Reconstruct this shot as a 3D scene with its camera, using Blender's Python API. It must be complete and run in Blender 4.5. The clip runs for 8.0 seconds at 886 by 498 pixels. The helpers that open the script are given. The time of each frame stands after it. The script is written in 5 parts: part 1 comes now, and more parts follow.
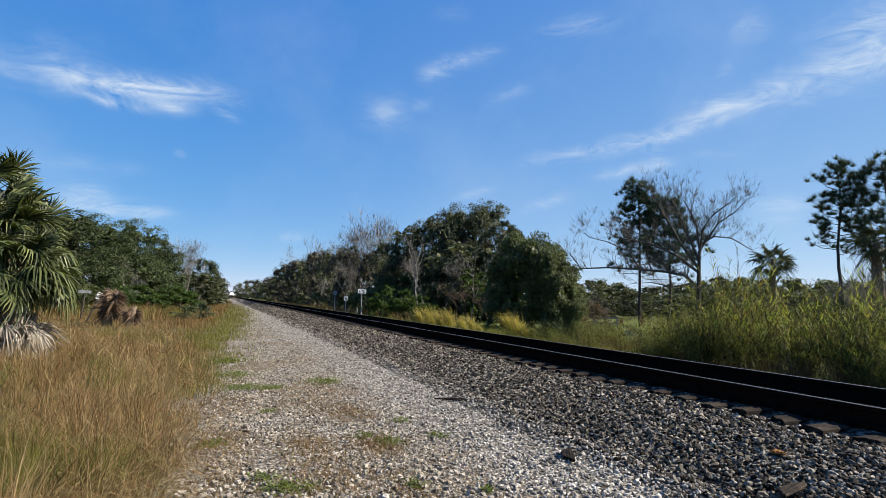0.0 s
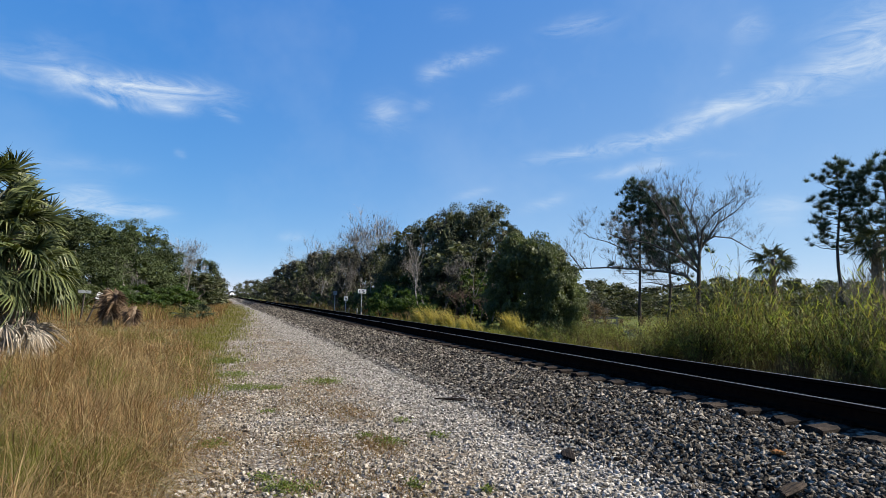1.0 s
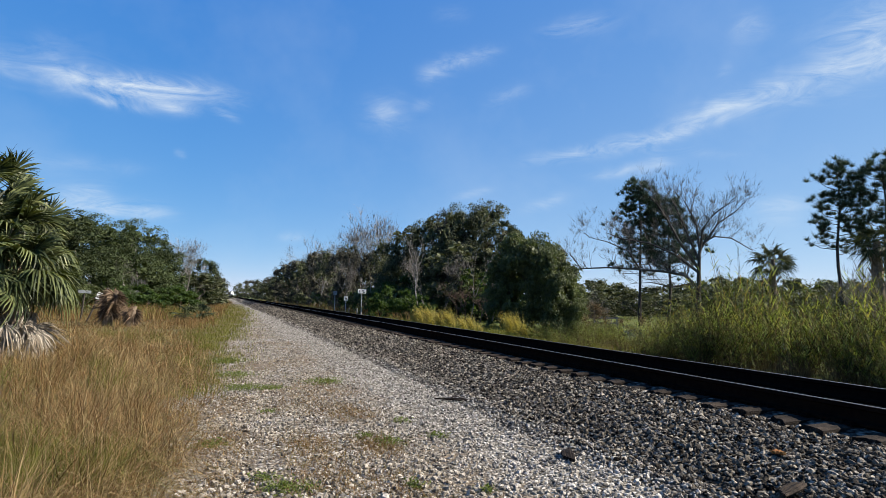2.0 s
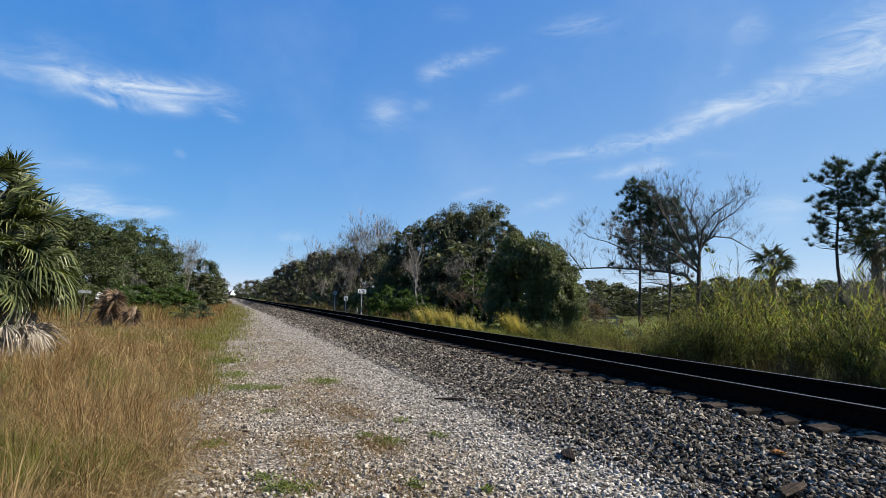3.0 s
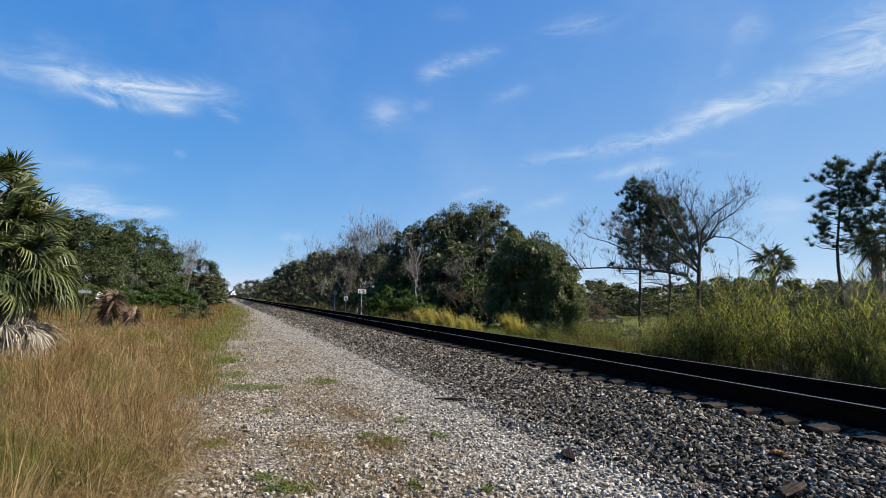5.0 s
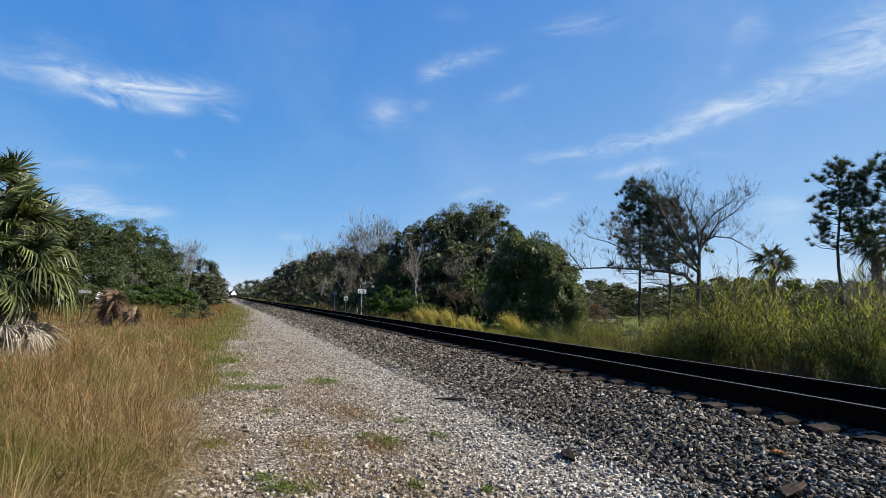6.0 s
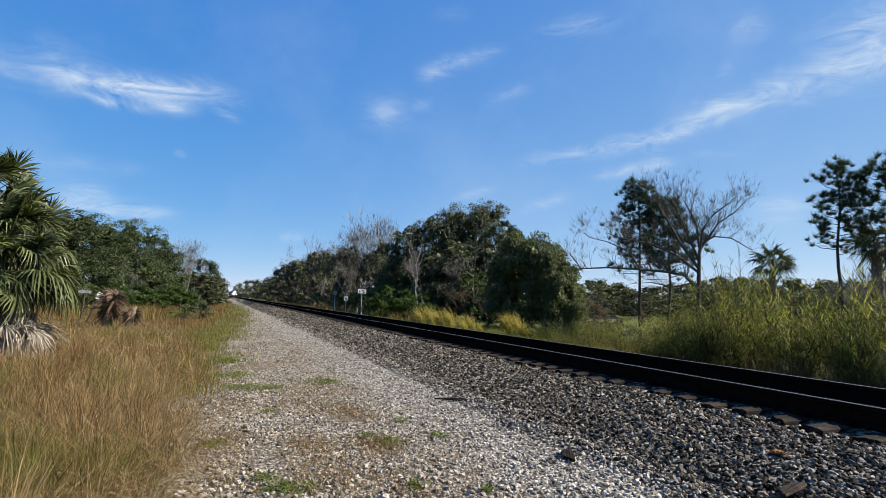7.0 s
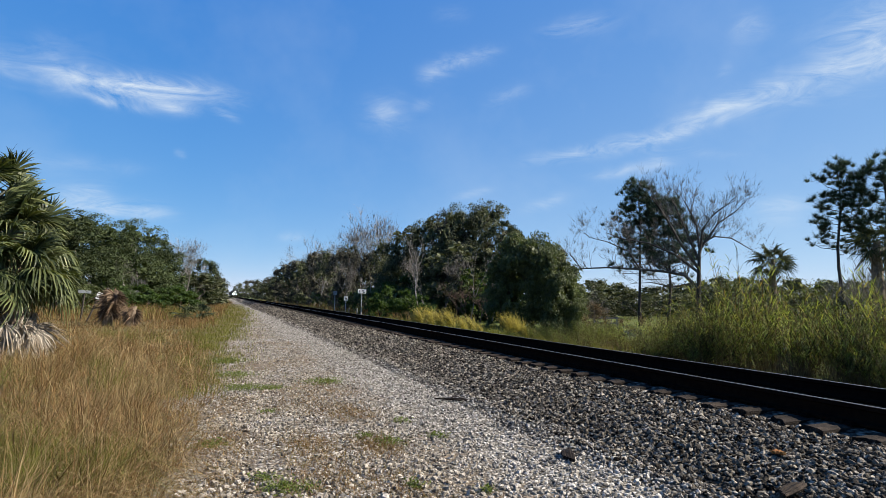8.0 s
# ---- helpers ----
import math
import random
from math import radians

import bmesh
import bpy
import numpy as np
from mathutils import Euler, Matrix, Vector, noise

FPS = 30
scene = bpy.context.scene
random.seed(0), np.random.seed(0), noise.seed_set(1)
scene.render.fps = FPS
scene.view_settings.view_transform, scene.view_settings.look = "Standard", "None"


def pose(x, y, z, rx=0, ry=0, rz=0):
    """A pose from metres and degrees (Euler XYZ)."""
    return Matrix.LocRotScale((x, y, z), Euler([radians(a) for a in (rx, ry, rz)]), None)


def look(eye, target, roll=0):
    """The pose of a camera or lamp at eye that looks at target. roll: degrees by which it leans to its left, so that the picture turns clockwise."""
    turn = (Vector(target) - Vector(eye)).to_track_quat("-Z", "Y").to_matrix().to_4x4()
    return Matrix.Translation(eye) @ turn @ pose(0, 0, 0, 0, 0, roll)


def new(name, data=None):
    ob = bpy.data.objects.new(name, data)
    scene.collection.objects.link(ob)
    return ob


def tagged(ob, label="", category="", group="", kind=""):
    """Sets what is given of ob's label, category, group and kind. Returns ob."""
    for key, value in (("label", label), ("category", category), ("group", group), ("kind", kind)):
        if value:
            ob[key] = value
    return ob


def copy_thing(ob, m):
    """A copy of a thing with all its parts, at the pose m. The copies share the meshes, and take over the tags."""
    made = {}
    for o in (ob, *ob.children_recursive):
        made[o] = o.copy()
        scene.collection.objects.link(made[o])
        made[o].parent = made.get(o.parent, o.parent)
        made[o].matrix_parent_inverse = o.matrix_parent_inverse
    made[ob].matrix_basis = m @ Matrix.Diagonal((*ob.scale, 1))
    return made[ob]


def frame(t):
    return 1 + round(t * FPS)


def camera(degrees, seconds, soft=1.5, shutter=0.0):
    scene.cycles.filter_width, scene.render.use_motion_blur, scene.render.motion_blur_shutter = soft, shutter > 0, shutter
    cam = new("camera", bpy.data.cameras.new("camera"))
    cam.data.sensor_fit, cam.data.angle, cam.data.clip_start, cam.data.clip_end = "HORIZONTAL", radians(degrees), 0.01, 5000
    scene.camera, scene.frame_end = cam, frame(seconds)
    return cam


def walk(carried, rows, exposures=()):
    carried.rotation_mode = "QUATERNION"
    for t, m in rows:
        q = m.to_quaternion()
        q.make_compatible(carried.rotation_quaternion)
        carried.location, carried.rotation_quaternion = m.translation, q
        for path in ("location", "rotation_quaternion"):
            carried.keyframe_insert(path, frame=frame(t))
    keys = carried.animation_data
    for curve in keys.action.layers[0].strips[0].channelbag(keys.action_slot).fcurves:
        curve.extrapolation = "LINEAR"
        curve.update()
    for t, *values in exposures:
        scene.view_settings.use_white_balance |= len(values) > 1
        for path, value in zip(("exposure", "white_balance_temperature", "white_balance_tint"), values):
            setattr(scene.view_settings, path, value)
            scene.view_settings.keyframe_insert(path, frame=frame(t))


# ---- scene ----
# The camera stands still beside the track, at eye height, leaning a degree to its left.
cam = camera(74.0, 8.0, soft=0.5)
EYE = look((0, 0, 1.61), (34.617, 93.431, 10.117), 1.08)
walk(cam, [(0, EYE), (8.0, EYE)], exposures=[(0, 1.35), (8.0, 1.35)])

# ---- world and sun ----
SUN_AZ, SUN_EL = 112.0, 37.0


def heading(az, el):
    a, e = radians(az), radians(el)
    return Vector((math.sin(a) * math.cos(e), math.cos(a) * math.cos(e), math.sin(e)))


# thin cirrus streaks: azimuth and elevation of both ends, half width, strength (degrees)
CIRRUS = [
    (-19.1, 17.5, -11.1, 17.6, 1.1, 0.42), (-13.6, 17.8, -3.5, 17.4, 1.0, 0.75), (-9.9, 18.2, -3.3, 18.0, 0.6, 0.55), (-12.7, 16.4, -6.9, 15.8, 0.35, 0.5),
    (-7.4, 16.9, -3.2, 16.3, 0.6, 0.5), (-4.5, 18.3, 0.9, 17.4, 0.9, 0.36), (-1.6, 16.6, 0.5, 15.7, 0.35, 0.3), (-15.6, 18.8, -10.8, 19.0, 1.2, 0.2),
    (-13.7, 7.8, -9.3, 7.5, 1.0, 0.62), (-10.5, 7.4, -4.9, 7.2, 0.6, 0.8), (-15.8, 10.3, -7.3, 10.9, 0.7, 0.16), (-4.7, 12.6, -3.8, 12.2, 0.3, 0.3),
    (4.7, 5.6, 7.4, 5.7, 0.4, 0.34), (17.6, 21.1, 20.9, 22.4, 0.8, 0.4), (20.3, 22.4, 25.4, 23.5, 0.7, 0.42), (12.0, 17.3, 16.7, 18.1, 1.5, 0.24),
    (13.1, 18.2, 15.4, 17.8, 0.8, 0.22), (17.0, 18.4, 19.0, 18.8, 0.5, 0.2), (24.3, 18.9, 28.5, 20.1, 0.7, 0.24), (19.1, 26.4, 22.5, 26.5, 0.6, 0.16),
    (29.6, 24.9, 36.7, 25.4, 0.7, 0.3), (47.0, 22.7, 50.0, 23.0, 1.0, 0.3), (45.8, 19.6, 46.7, 20.8, 0.5, 0.14), (28.0, 13.1, 35.3, 14.2, 0.55, 0.34),
    (34.2, 14.1, 41.4, 15.4, 0.7, 0.46), (39.9, 15.0, 46.6, 17.1, 0.9, 0.55), (43.3, 16.7, 51.4, 17.8, 1.0, 0.5), (49.7, 17.6, 55.5, 18.5, 1.1, 0.46),
    (53.9, 18.3, 59.2, 19.6, 1.3, 0.45), (53.1, 19.8, 59.3, 22.2, 2.6, 0.34), (55.2, 21.5, 59.3, 23.3, 2.4, 0.3), (39.1, 14.6, 40.9, 12.7, 0.6, 0.42),
    (35.0, 11.9, 41.8, 12.5, 0.5, 0.42), (41.4, 13.6, 47.0, 13.1, 0.4, 0.14), (28.3, 8.8, 32.1, 10.0, 0.5, 0.32), (21.4, 9.8, 25.0, 10.7, 0.4, 0.22),
    (48.2, 8.4, 52.8, 8.4, 0.7, 0.26), (48.6, 6.8, 52.0, 7.6, 1.0, 0.16), (4.1, 2.8, 8.2, 3.4, 0.9, 0.14), (-60.0, 25.0, -35.0, 28.0, 3.0, 0.35),
    (85.0, 22.0, 120.0, 30.0, 3.5, 0.35),
]


def build_world():
    world = bpy.data.worlds.new("sky")
    scene.world = world
    world.use_nodes = True
    nt = world.node_tree
    nt.nodes.clear()
    nn, ln = nt.nodes.new, nt.links.new

    def math_node(op, a, b=None, c=None, clamp=False):
        n = nn("ShaderNodeMath")
        n.operation, n.use_clamp = op, clamp
        for i, v in enumerate((a, b, c)):
            if v is None:
                continue
            if isinstance(v, (int, float)):
                n.inputs[i].default_value = v
            else:
                ln(v, n.inputs[i])
        return n.outputs[0]

    sky = nn("ShaderNodeTexSky")
    sky.sky_type, sky.sun_disc = "NISHITA", False
    sky.sun_elevation, sky.sun_rotation = radians(SUN_EL), radians(SUN_AZ)
    sky.altitude, sky.air_density, sky.dust_density, sky.ozone_density = 0, SKY_AIR, SKY_DUST, SKY_OZONE
    split, join = nn("ShaderNodeSeparateColor"), nn("ShaderNodeCombineColor")
    ln(sky.outputs[0], split.inputs[0])
    for i, (gain, power) in enumerate(SKY_RESPONSE):
        ln(math_node("MULTIPLY", math_node("POWER", split.outputs[i], power), gain), join.inputs[i])
    coord = nn("ShaderNodeTexCoord").outputs["Generated"]
    def shared_noise(stretch, scale, detail, rough, warp):
        m = nn("ShaderNodeMapping")
        m.inputs["Scale"].default_value = stretch
        ln(coord, m.inputs["Vector"])
        n = nn("ShaderNodeTexNoise")
        n.inputs["Scale"].default_value, n.inputs["Detail"].default_value = scale, detail
        n.inputs["Roughness"].default_value, n.inputs["Distortion"].default_value = rough, warp
        ln(m.outputs[0], n.inputs["Vector"])
        return n.outputs["Fac"]
    wisp = math_node("MULTIPLY", math_node("SUBTRACT", shared_noise((1, 1, 3.6), 10.0, 8.0, 0.66, 1.2), 0.33), 2.3, clamp=True)
    bend = math_node("SUBTRACT", shared_noise((1, 1, 1.4), 7.0, 3.0, 0.55, 0.4), 0.5)
    total = None
    for a1, e1, a2, e2, wide, strength in CIRRUS:
        p, q = heading(a1, e1), heading(a2, e2)
        c = ((p + q) / 2).normalized()
        along = (q - p).normalized()
        across = c.cross(along).normalized()
        half, w = (q - p).length / 2, radians(wide)

        def dot(v):
            n = nn("ShaderNodeVectorMath")
            n.operation = "DOT_PRODUCT"
            ln(coord, n.inputs[0])
            n.inputs[1].default_value = v
            return n.outputs["Value"]
        vv = math_node("MULTIPLY_ADD", bend, w * 3.2, dot(across))
        gu = math_node("POWER", math_node("ABSOLUTE", math_node("DIVIDE", dot(along), half)), 3.0)
        gv = math_node("POWER", math_node("ABSOLUTE", math_node("DIVIDE", vv, w)), 1.8)
        gauss = math_node("POWER", 2.718, math_node("MULTIPLY", math_node("ADD", gu, gv), -1.0))
        m = math_node("MULTIPLY", gauss, math_node("MULTIPLY", math_node("GREATER_THAN", dot(c), 0.0), strength))
        total = m if total is None else math_node("ADD", total, m)
    total = math_node("MULTIPLY", total, wisp, clamp=True)
    veil = nn("ShaderNodeTexNoise")
    veil.inputs["Scale"].default_value, veil.inputs["Detail"].default_value, veil.inputs["Roughness"].default_value = 3.2, 5.0, 0.6
    ln(coord, veil.inputs["Vector"])
    total = math_node("ADD", total, math_node("MULTIPLY", math_node("SUBTRACT", veil.outputs["Fac"], 0.48, clamp=True), 0.35), clamp=True)
    side = nn("ShaderNodeVectorMath")
    side.operation = "DOT_PRODUCT"
    ln(coord, side.inputs[0])
    side.inputs[1].default_value = heading(SUN_AZ - 25, 0)
    low = nn("ShaderNodeSeparateXYZ")
    ln(coord, low.inputs[0])
    fade = math_node("POWER", 2.718, math_node("MULTIPLY", math_node("MAXIMUM", low.outputs["Z"], 0.0), -2.6))
    haze = math_node("MULTIPLY", math_node("MULTIPLY", fade, math_node("MAXIMUM", side.outputs["Value"], 0.0)), 0.33)
    total = math_node("ADD", total, haze, clamp=True)
    mix = nn("ShaderNodeMix")
    mix.data_type = "RGBA"
    ln(total, mix.inputs["Factor"])
    ln(join.outputs[0], mix.inputs[6])
    mix.inputs[7].default_value = CLOUD
    bg = nn("ShaderNodeBackground")
    bg.inputs["Strength"].default_value = SKY_POWER
    ln(mix.outputs[2], bg.inputs["Color"])
    ln(bg.outputs[0], nn("ShaderNodeOutputWorld").inputs["Surface"])


SKY_AIR, SKY_DUST, SKY_OZONE, SKY_POWER = 0.4, 0.0, 6.0, 0.0545
SKY_RESPONSE = ((1.30, 1.0), (2.13, 0.53), (4.35, 0.2))   # clear deep-blue winter sky
CLOUD = (6.0, 6.6, 7.0, 1)
build_world()
sun = new("sun", bpy.data.lights.new("sun", "SUN"))
sun.data.energy, sun.data.angle, sun.data.color = 5.0, radians(0.53), (1.0, 0.92, 0.80)
sun.matrix_basis = look(heading(SUN_AZ, SUN_EL) * 100, (0, 0, 0))


# ---- materials ----
def base_mat(name):
    m = bpy.data.materials.new(name)
    m.use_nodes = True
    nt = m.node_tree
    nt.nodes.clear()
    out = nt.nodes.new("ShaderNodeOutputMaterial")
    bsdf = nt.nodes.new("ShaderNodeBsdfPrincipled")
    nt.links.new(bsdf.outputs[0], out.inputs["Surface"])
    return m, nt, bsdf, out


def ramp_node(nt, fac, cols, lo=0.3, hi=0.7):
    r = nt.nodes.new("ShaderNodeValToRGB")
    els = r.color_ramp.elements
    while len(els) < len(cols):
        els.new(0.5)
    for i, c in enumerate(cols):
        els[i].position = lo + (hi - lo) * i / max(1, len(cols) - 1)
        els[i].color = (*c, 1)
    nt.links.new(fac, r.inputs[0])
    return r.outputs[0]


def noise_node(nt, vec, scale, detail=4.0, rough=0.6):
    n = nt.nodes.new("ShaderNodeTexNoise")
    n.inputs["Scale"].default_value, n.inputs["Detail"].default_value, n.inputs["Roughness"].default_value = scale, detail, rough
    nt.links.new(vec, n.inputs["Vector"])
    return n.outputs["Fac"]


def mix_node(nt, fac, a, b, blend="MIX"):
    n = nt.nodes.new("ShaderNodeMix")
    n.data_type, n.blend_type = "RGBA", blend
    for v, s in ((fac, n.inputs["Factor"]), (a, n.inputs[6]), (b, n.inputs[7])):
        if isinstance(v, (int, float)):
            s.default_value = v
        elif isinstance(v, tuple):
            s.default_value = (*v, 1)
        else:
            nt.links.new(v, s)
    return n.outputs[2]


def surface(name, cols, scale=3.0, rough=0.8, bump=0.3, grain=60.0, island=0.0, glow_through=0.0, metal=0.0, spec=0.12,
            through_tint=(1.0, 1.0, 1.0), piece=0.0, stain=0.35, spread=(0.3, 0.7)):
    """A procedural surface: broad colour change, fine grain, relief; leaves let light through."""
    m, nt, bsdf, out = base_mat(name)
    obj = nt.nodes.new("ShaderNodeTexCoord").outputs["Object"]
    fac = noise_node(nt, obj, scale)
    if island:
        geo = nt.nodes.new("ShaderNodeNewGeometry").outputs["Random Per Island"]
        f = nt.nodes.new("ShaderNodeMix")
        f.inputs["Factor"].default_value = island
        nt.links.new(fac, f.inputs[2])
        nt.links.new(geo, f.inputs[3])
        fac = f.outputs[0]
        spread = (0.5 + (spread[0] - 0.5) * (1 + island), 0.5 + (spread[1] - 0.5) * (1 + island))
    col = ramp_node(nt, fac, cols, *spread)
    fine = noise_node(nt, obj, grain, 3.0)
    dark = ramp_node(nt, fine, [(1 - stain,) * 3, (1 + stain * 0.4,) * 3], 0.25, 0.75)
    col = mix_node(nt, 1.0, col, dark, "MULTIPLY")
    if piece:
        info = nt.nodes.new("ShaderNodeObjectInfo").outputs["Random"]
        col = mix_node(nt, 1.0, col, ramp_node(nt, info, [(1 - piece,) * 3, (1 + piece * 0.5,) * 3], 0, 1), "MULTIPLY")
    nt.links.new(col, bsdf.inputs["Base Color"])
    bsdf.inputs["Roughness"].default_value, bsdf.inputs["Metallic"].default_value = rough, metal
    bsdf.inputs["Specular IOR Level"].default_value = spec
    if bump:
        b = nt.nodes.new("ShaderNodeBump")
        b.inputs["Strength"].default_value, b.inputs["Distance"].default_value = bump, 0.02
        nt.links.new(fine, b.inputs["Height"])
        nt.links.new(b.outputs[0], bsdf.inputs["Normal"])
    if glow_through:
        t = nt.nodes.new("ShaderNodeBsdfTranslucent")
        nt.links.new(mix_node(nt, 1.0, col, through_tint, "MULTIPLY"), t.inputs["Color"])
        mx = nt.nodes.new("ShaderNodeMixShader")
        mx.inputs[0].default_value = glow_through
        nt.links.new(bsdf.outputs[0], mx.inputs[1])
        nt.links.new(t.outputs[0], mx.inputs[2])
        nt.links.new(mx.outputs[0], out.inputs["Surface"])
    return m


def lamp_mat(name, col, power):
    m, nt, bsdf, out = base_mat(name)
    bsdf.inputs["Base Color"].default_value = (0.9, 0.9, 0.85, 1)
    bsdf.inputs["Emission Color"].default_value = (*col, 1)
    bsdf.inputs["Emission Strength"].default_value = power
    return m


BALLAST = surface("ballast_stone", [(0.012, 0.010, 0.008), (0.042, 0.036, 0.029), (0.086, 0.075, 0.060), (0.165, 0.145, 0.116), (0.34, 0.30, 0.245)], 2.0, 0.95, 0.6, 70, 0.85, stain=0.6, spec=0.03)
GRAVEL = surface("limestone_gravel", [(0.085, 0.078, 0.067), (0.185, 0.168, 0.143), (0.285, 0.262, 0.228), (0.43, 0.40, 0.355)], 1.2, 0.9, 0.4, 60, 0.75, stain=0.4)


def dusty(material, tint, x0, x1, scale):
    """Tan dust over stones in the trodden part of the path (x below x0, gone past x1), in patches."""
    nt = material.node_tree
    bsdf = next(n for n in nt.nodes if n.type == "BSDF_PRINCIPLED")
    link = bsdf.inputs["Base Color"].links[0]
    col = link.from_socket
    obj = nt.nodes.new("ShaderNodeTexCoord").outputs["Object"]
    sep = nt.nodes.new("ShaderNodeSeparateXYZ")
    nt.links.new(obj, sep.inputs[0])
    rng_ = nt.nodes.new("ShaderNodeMapRange")
    nt.links.new(sep.outputs["X"], rng_.inputs["Value"])
    rng_.inputs["From Min"].default_value, rng_.inputs["From Max"].default_value = x0, x1
    rng_.inputs["To Min"].default_value, rng_.inputs["To Max"].default_value = 1.0, 0.0
    spot = ramp_node(nt, noise_node(nt, obj, scale, 5), [(0.30, 0.30, 0.30), (1.0, 1.0, 1.0)], 0.36, 0.58)
    fac = mix_node(nt, 1.0, rng_.outputs[0], spot, "MULTIPLY")
    nt.links.new(mix_node(nt, fac, col, mix_node(nt, 1.0, col, tint, "MULTIPLY")), bsdf.inputs["Base Color"])


dusty(GRAVEL, (0.95, 0.90, 0.82), 1.9, 2.6, 0.8)
TIE_WOOD = surface("creosoted_wood", [(0.008, 0.006, 0.005), (0.022, 0.016, 0.012), (0.046, 0.034, 0.026)], 9, 0.9, 0.6, 70, piece=0.35, stain=0.5)
# rust brown taken down to near-black: the sides' shade is put into the colour
RAIL_SIDE = surface("rusty_shaded_rail", [(0.007, 0.004, 0.004), (0.016, 0.010, 0.007)], 8, 0.95, 0.4, 90, stain=0.4, spec=0.0)
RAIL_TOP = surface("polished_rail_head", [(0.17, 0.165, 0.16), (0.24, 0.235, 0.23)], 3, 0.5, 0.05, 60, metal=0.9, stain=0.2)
STEEL = surface("rusty_iron", [(0.025, 0.015, 0.010), (0.060, 0.035, 0.022)], 12, 0.75, 0.3, 90)
BARK = surface("grey_bark", [(0.075, 0.062, 0.052), (0.16, 0.145, 0.125), (0.25, 0.235, 0.21)], 3, 0.95, 0.7, 25, piece=0.3)
LEAF_GREY = surface("dull_grey_brown_leaves", [(0.042, 0.040, 0.028), (0.082, 0.077, 0.054), (0.135, 0.125, 0.092)], 0.5, 0.75, 0, 20, 0.5, 0.18, piece=0.2)
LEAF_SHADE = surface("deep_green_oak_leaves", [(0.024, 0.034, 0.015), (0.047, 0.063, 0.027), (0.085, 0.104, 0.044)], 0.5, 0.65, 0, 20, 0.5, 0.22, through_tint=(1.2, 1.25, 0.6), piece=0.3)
DEAD_WEED = surface("dead_brown_weeds", [(0.045, 0.030, 0.016), (0.11, 0.075, 0.04), (0.19, 0.15, 0.07)], 1.2, 0.8, 0, 20, 0.6, 0.25)
OLD_TIMBER = surface("grey_weathered_timber", [(0.16, 0.15, 0.14), (0.28, 0.27, 0.25)], 5, 0.9, 0.4, 60)
TWIG_BROWN = surface("reddish_brown_twigs", [(0.075, 0.052, 0.040), (0.15, 0.105, 0.08)], 2, 0.9, 0.2, 30, piece=0.2)
CANE_STALK = surface("tawny_cane_stalks", [(0.05, 0.036, 0.015), (0.11, 0.08, 0.034), (0.18, 0.135, 0.06)], 2, 0.8, 0, 30, 0.5, 0.2)
TWIG_DARK = surface("dark_bare_limbs", [(0.055, 0.048, 0.042), (0.12, 0.107, 0.094)], 3, 0.95, 0.5, 25)
BARK_DARK = surface("dark_bark", [(0.03, 0.025, 0.021), (0.075, 0.062, 0.052)], 3, 0.95, 0.7, 25)
TWIG = surface("pale_bare_twigs", [(0.102, 0.093, 0.084), (0.180, 0.165, 0.150)], 2, 0.9, 0.2, 30)
TWIG_PALE = surface("silver_bare_limbs", [(0.15, 0.14, 0.128), (0.29, 0.275, 0.255)], 2, 0.9, 0.2, 30, piece=0.3)
PALM_BARK = surface("palm_boot_bark", [(0.07, 0.05, 0.035), (0.16, 0.12, 0.085), (0.24, 0.19, 0.14)], 7, 0.95, 0.7, 40, 0.3)
LEAF_OAK = surface("oak_leaves", [(0.036, 0.041, 0.023), (0.074, 0.082, 0.045), (0.128, 0.138, 0.077)], 0.5, 0.65, 0, 20, 0.5, 0.22, through_tint=(1.2, 1.25, 0.6), piece=0.3, spec=0.15)
LEAF_BUSH = surface("glossy_bush_leaves", [(0.040, 0.051, 0.021), (0.083, 0.102, 0.042), (0.155, 0.176, 0.078)], 0.6, 0.5, 0, 20, 0.5, 0.25, through_tint=(1.3, 1.4, 0.5), piece=0.25, spec=0.22)
LEAF_VINE = surface("bright_vine_leaves", [(0.022, 0.040, 0.012), (0.044, 0.072, 0.020), (0.076, 0.110, 0.034)], 0.8, 0.5, 0, 20, 0.5, 0.35, through_tint=(1.3, 1.5, 0.5))
MOSS = surface("grey_dry_twigs_and_moss", [(0.085, 0.080, 0.068), (0.17, 0.16, 0.14), (0.25, 0.235, 0.20)], 0.6, 0.95, 0, 20, 0.5, 0.15)
NEEDLES = surface("pine_needles", [(0.024, 0.042, 0.027), (0.050, 0.078, 0.046), (0.078, 0.11, 0.06)], 0.7, 0.55, 0, 20, 0.5, 0.2)
PALM_LEAF = surface("palm_leaf_blades", [(0.024, 0.034, 0.015), (0.055, 0.072, 0.027), (0.128, 0.140, 0.055)], 0.9, 0.45, 0.1, 30, 0.6, 0.22, through_tint=(1.3, 1.3, 0.4), piece=0.35, spec=0.2)
PALM_ROT = surface("rotten_palm_blades", [(0.05, 0.033, 0.02), (0.12, 0.08, 0.05), (0.24, 0.175, 0.12)], 2, 0.9, 0.2, 30, 0.6, 0.1, piece=0.3)
PALM_DEAD = surface("dead_palm_blades", [(0.15, 0.12, 0.09), (0.30, 0.26, 0.21), (0.46, 0.42, 0.36)], 2, 0.9, 0.2, 30, 0.6, 0.2, piece=0.3)
PALM_FAR = surface("far_palm_blades", [(0.021, 0.029, 0.013), (0.045, 0.056, 0.021), (0.084, 0.087, 0.035)], 2, 0.5, 0, 30, 0.6, 0.25)
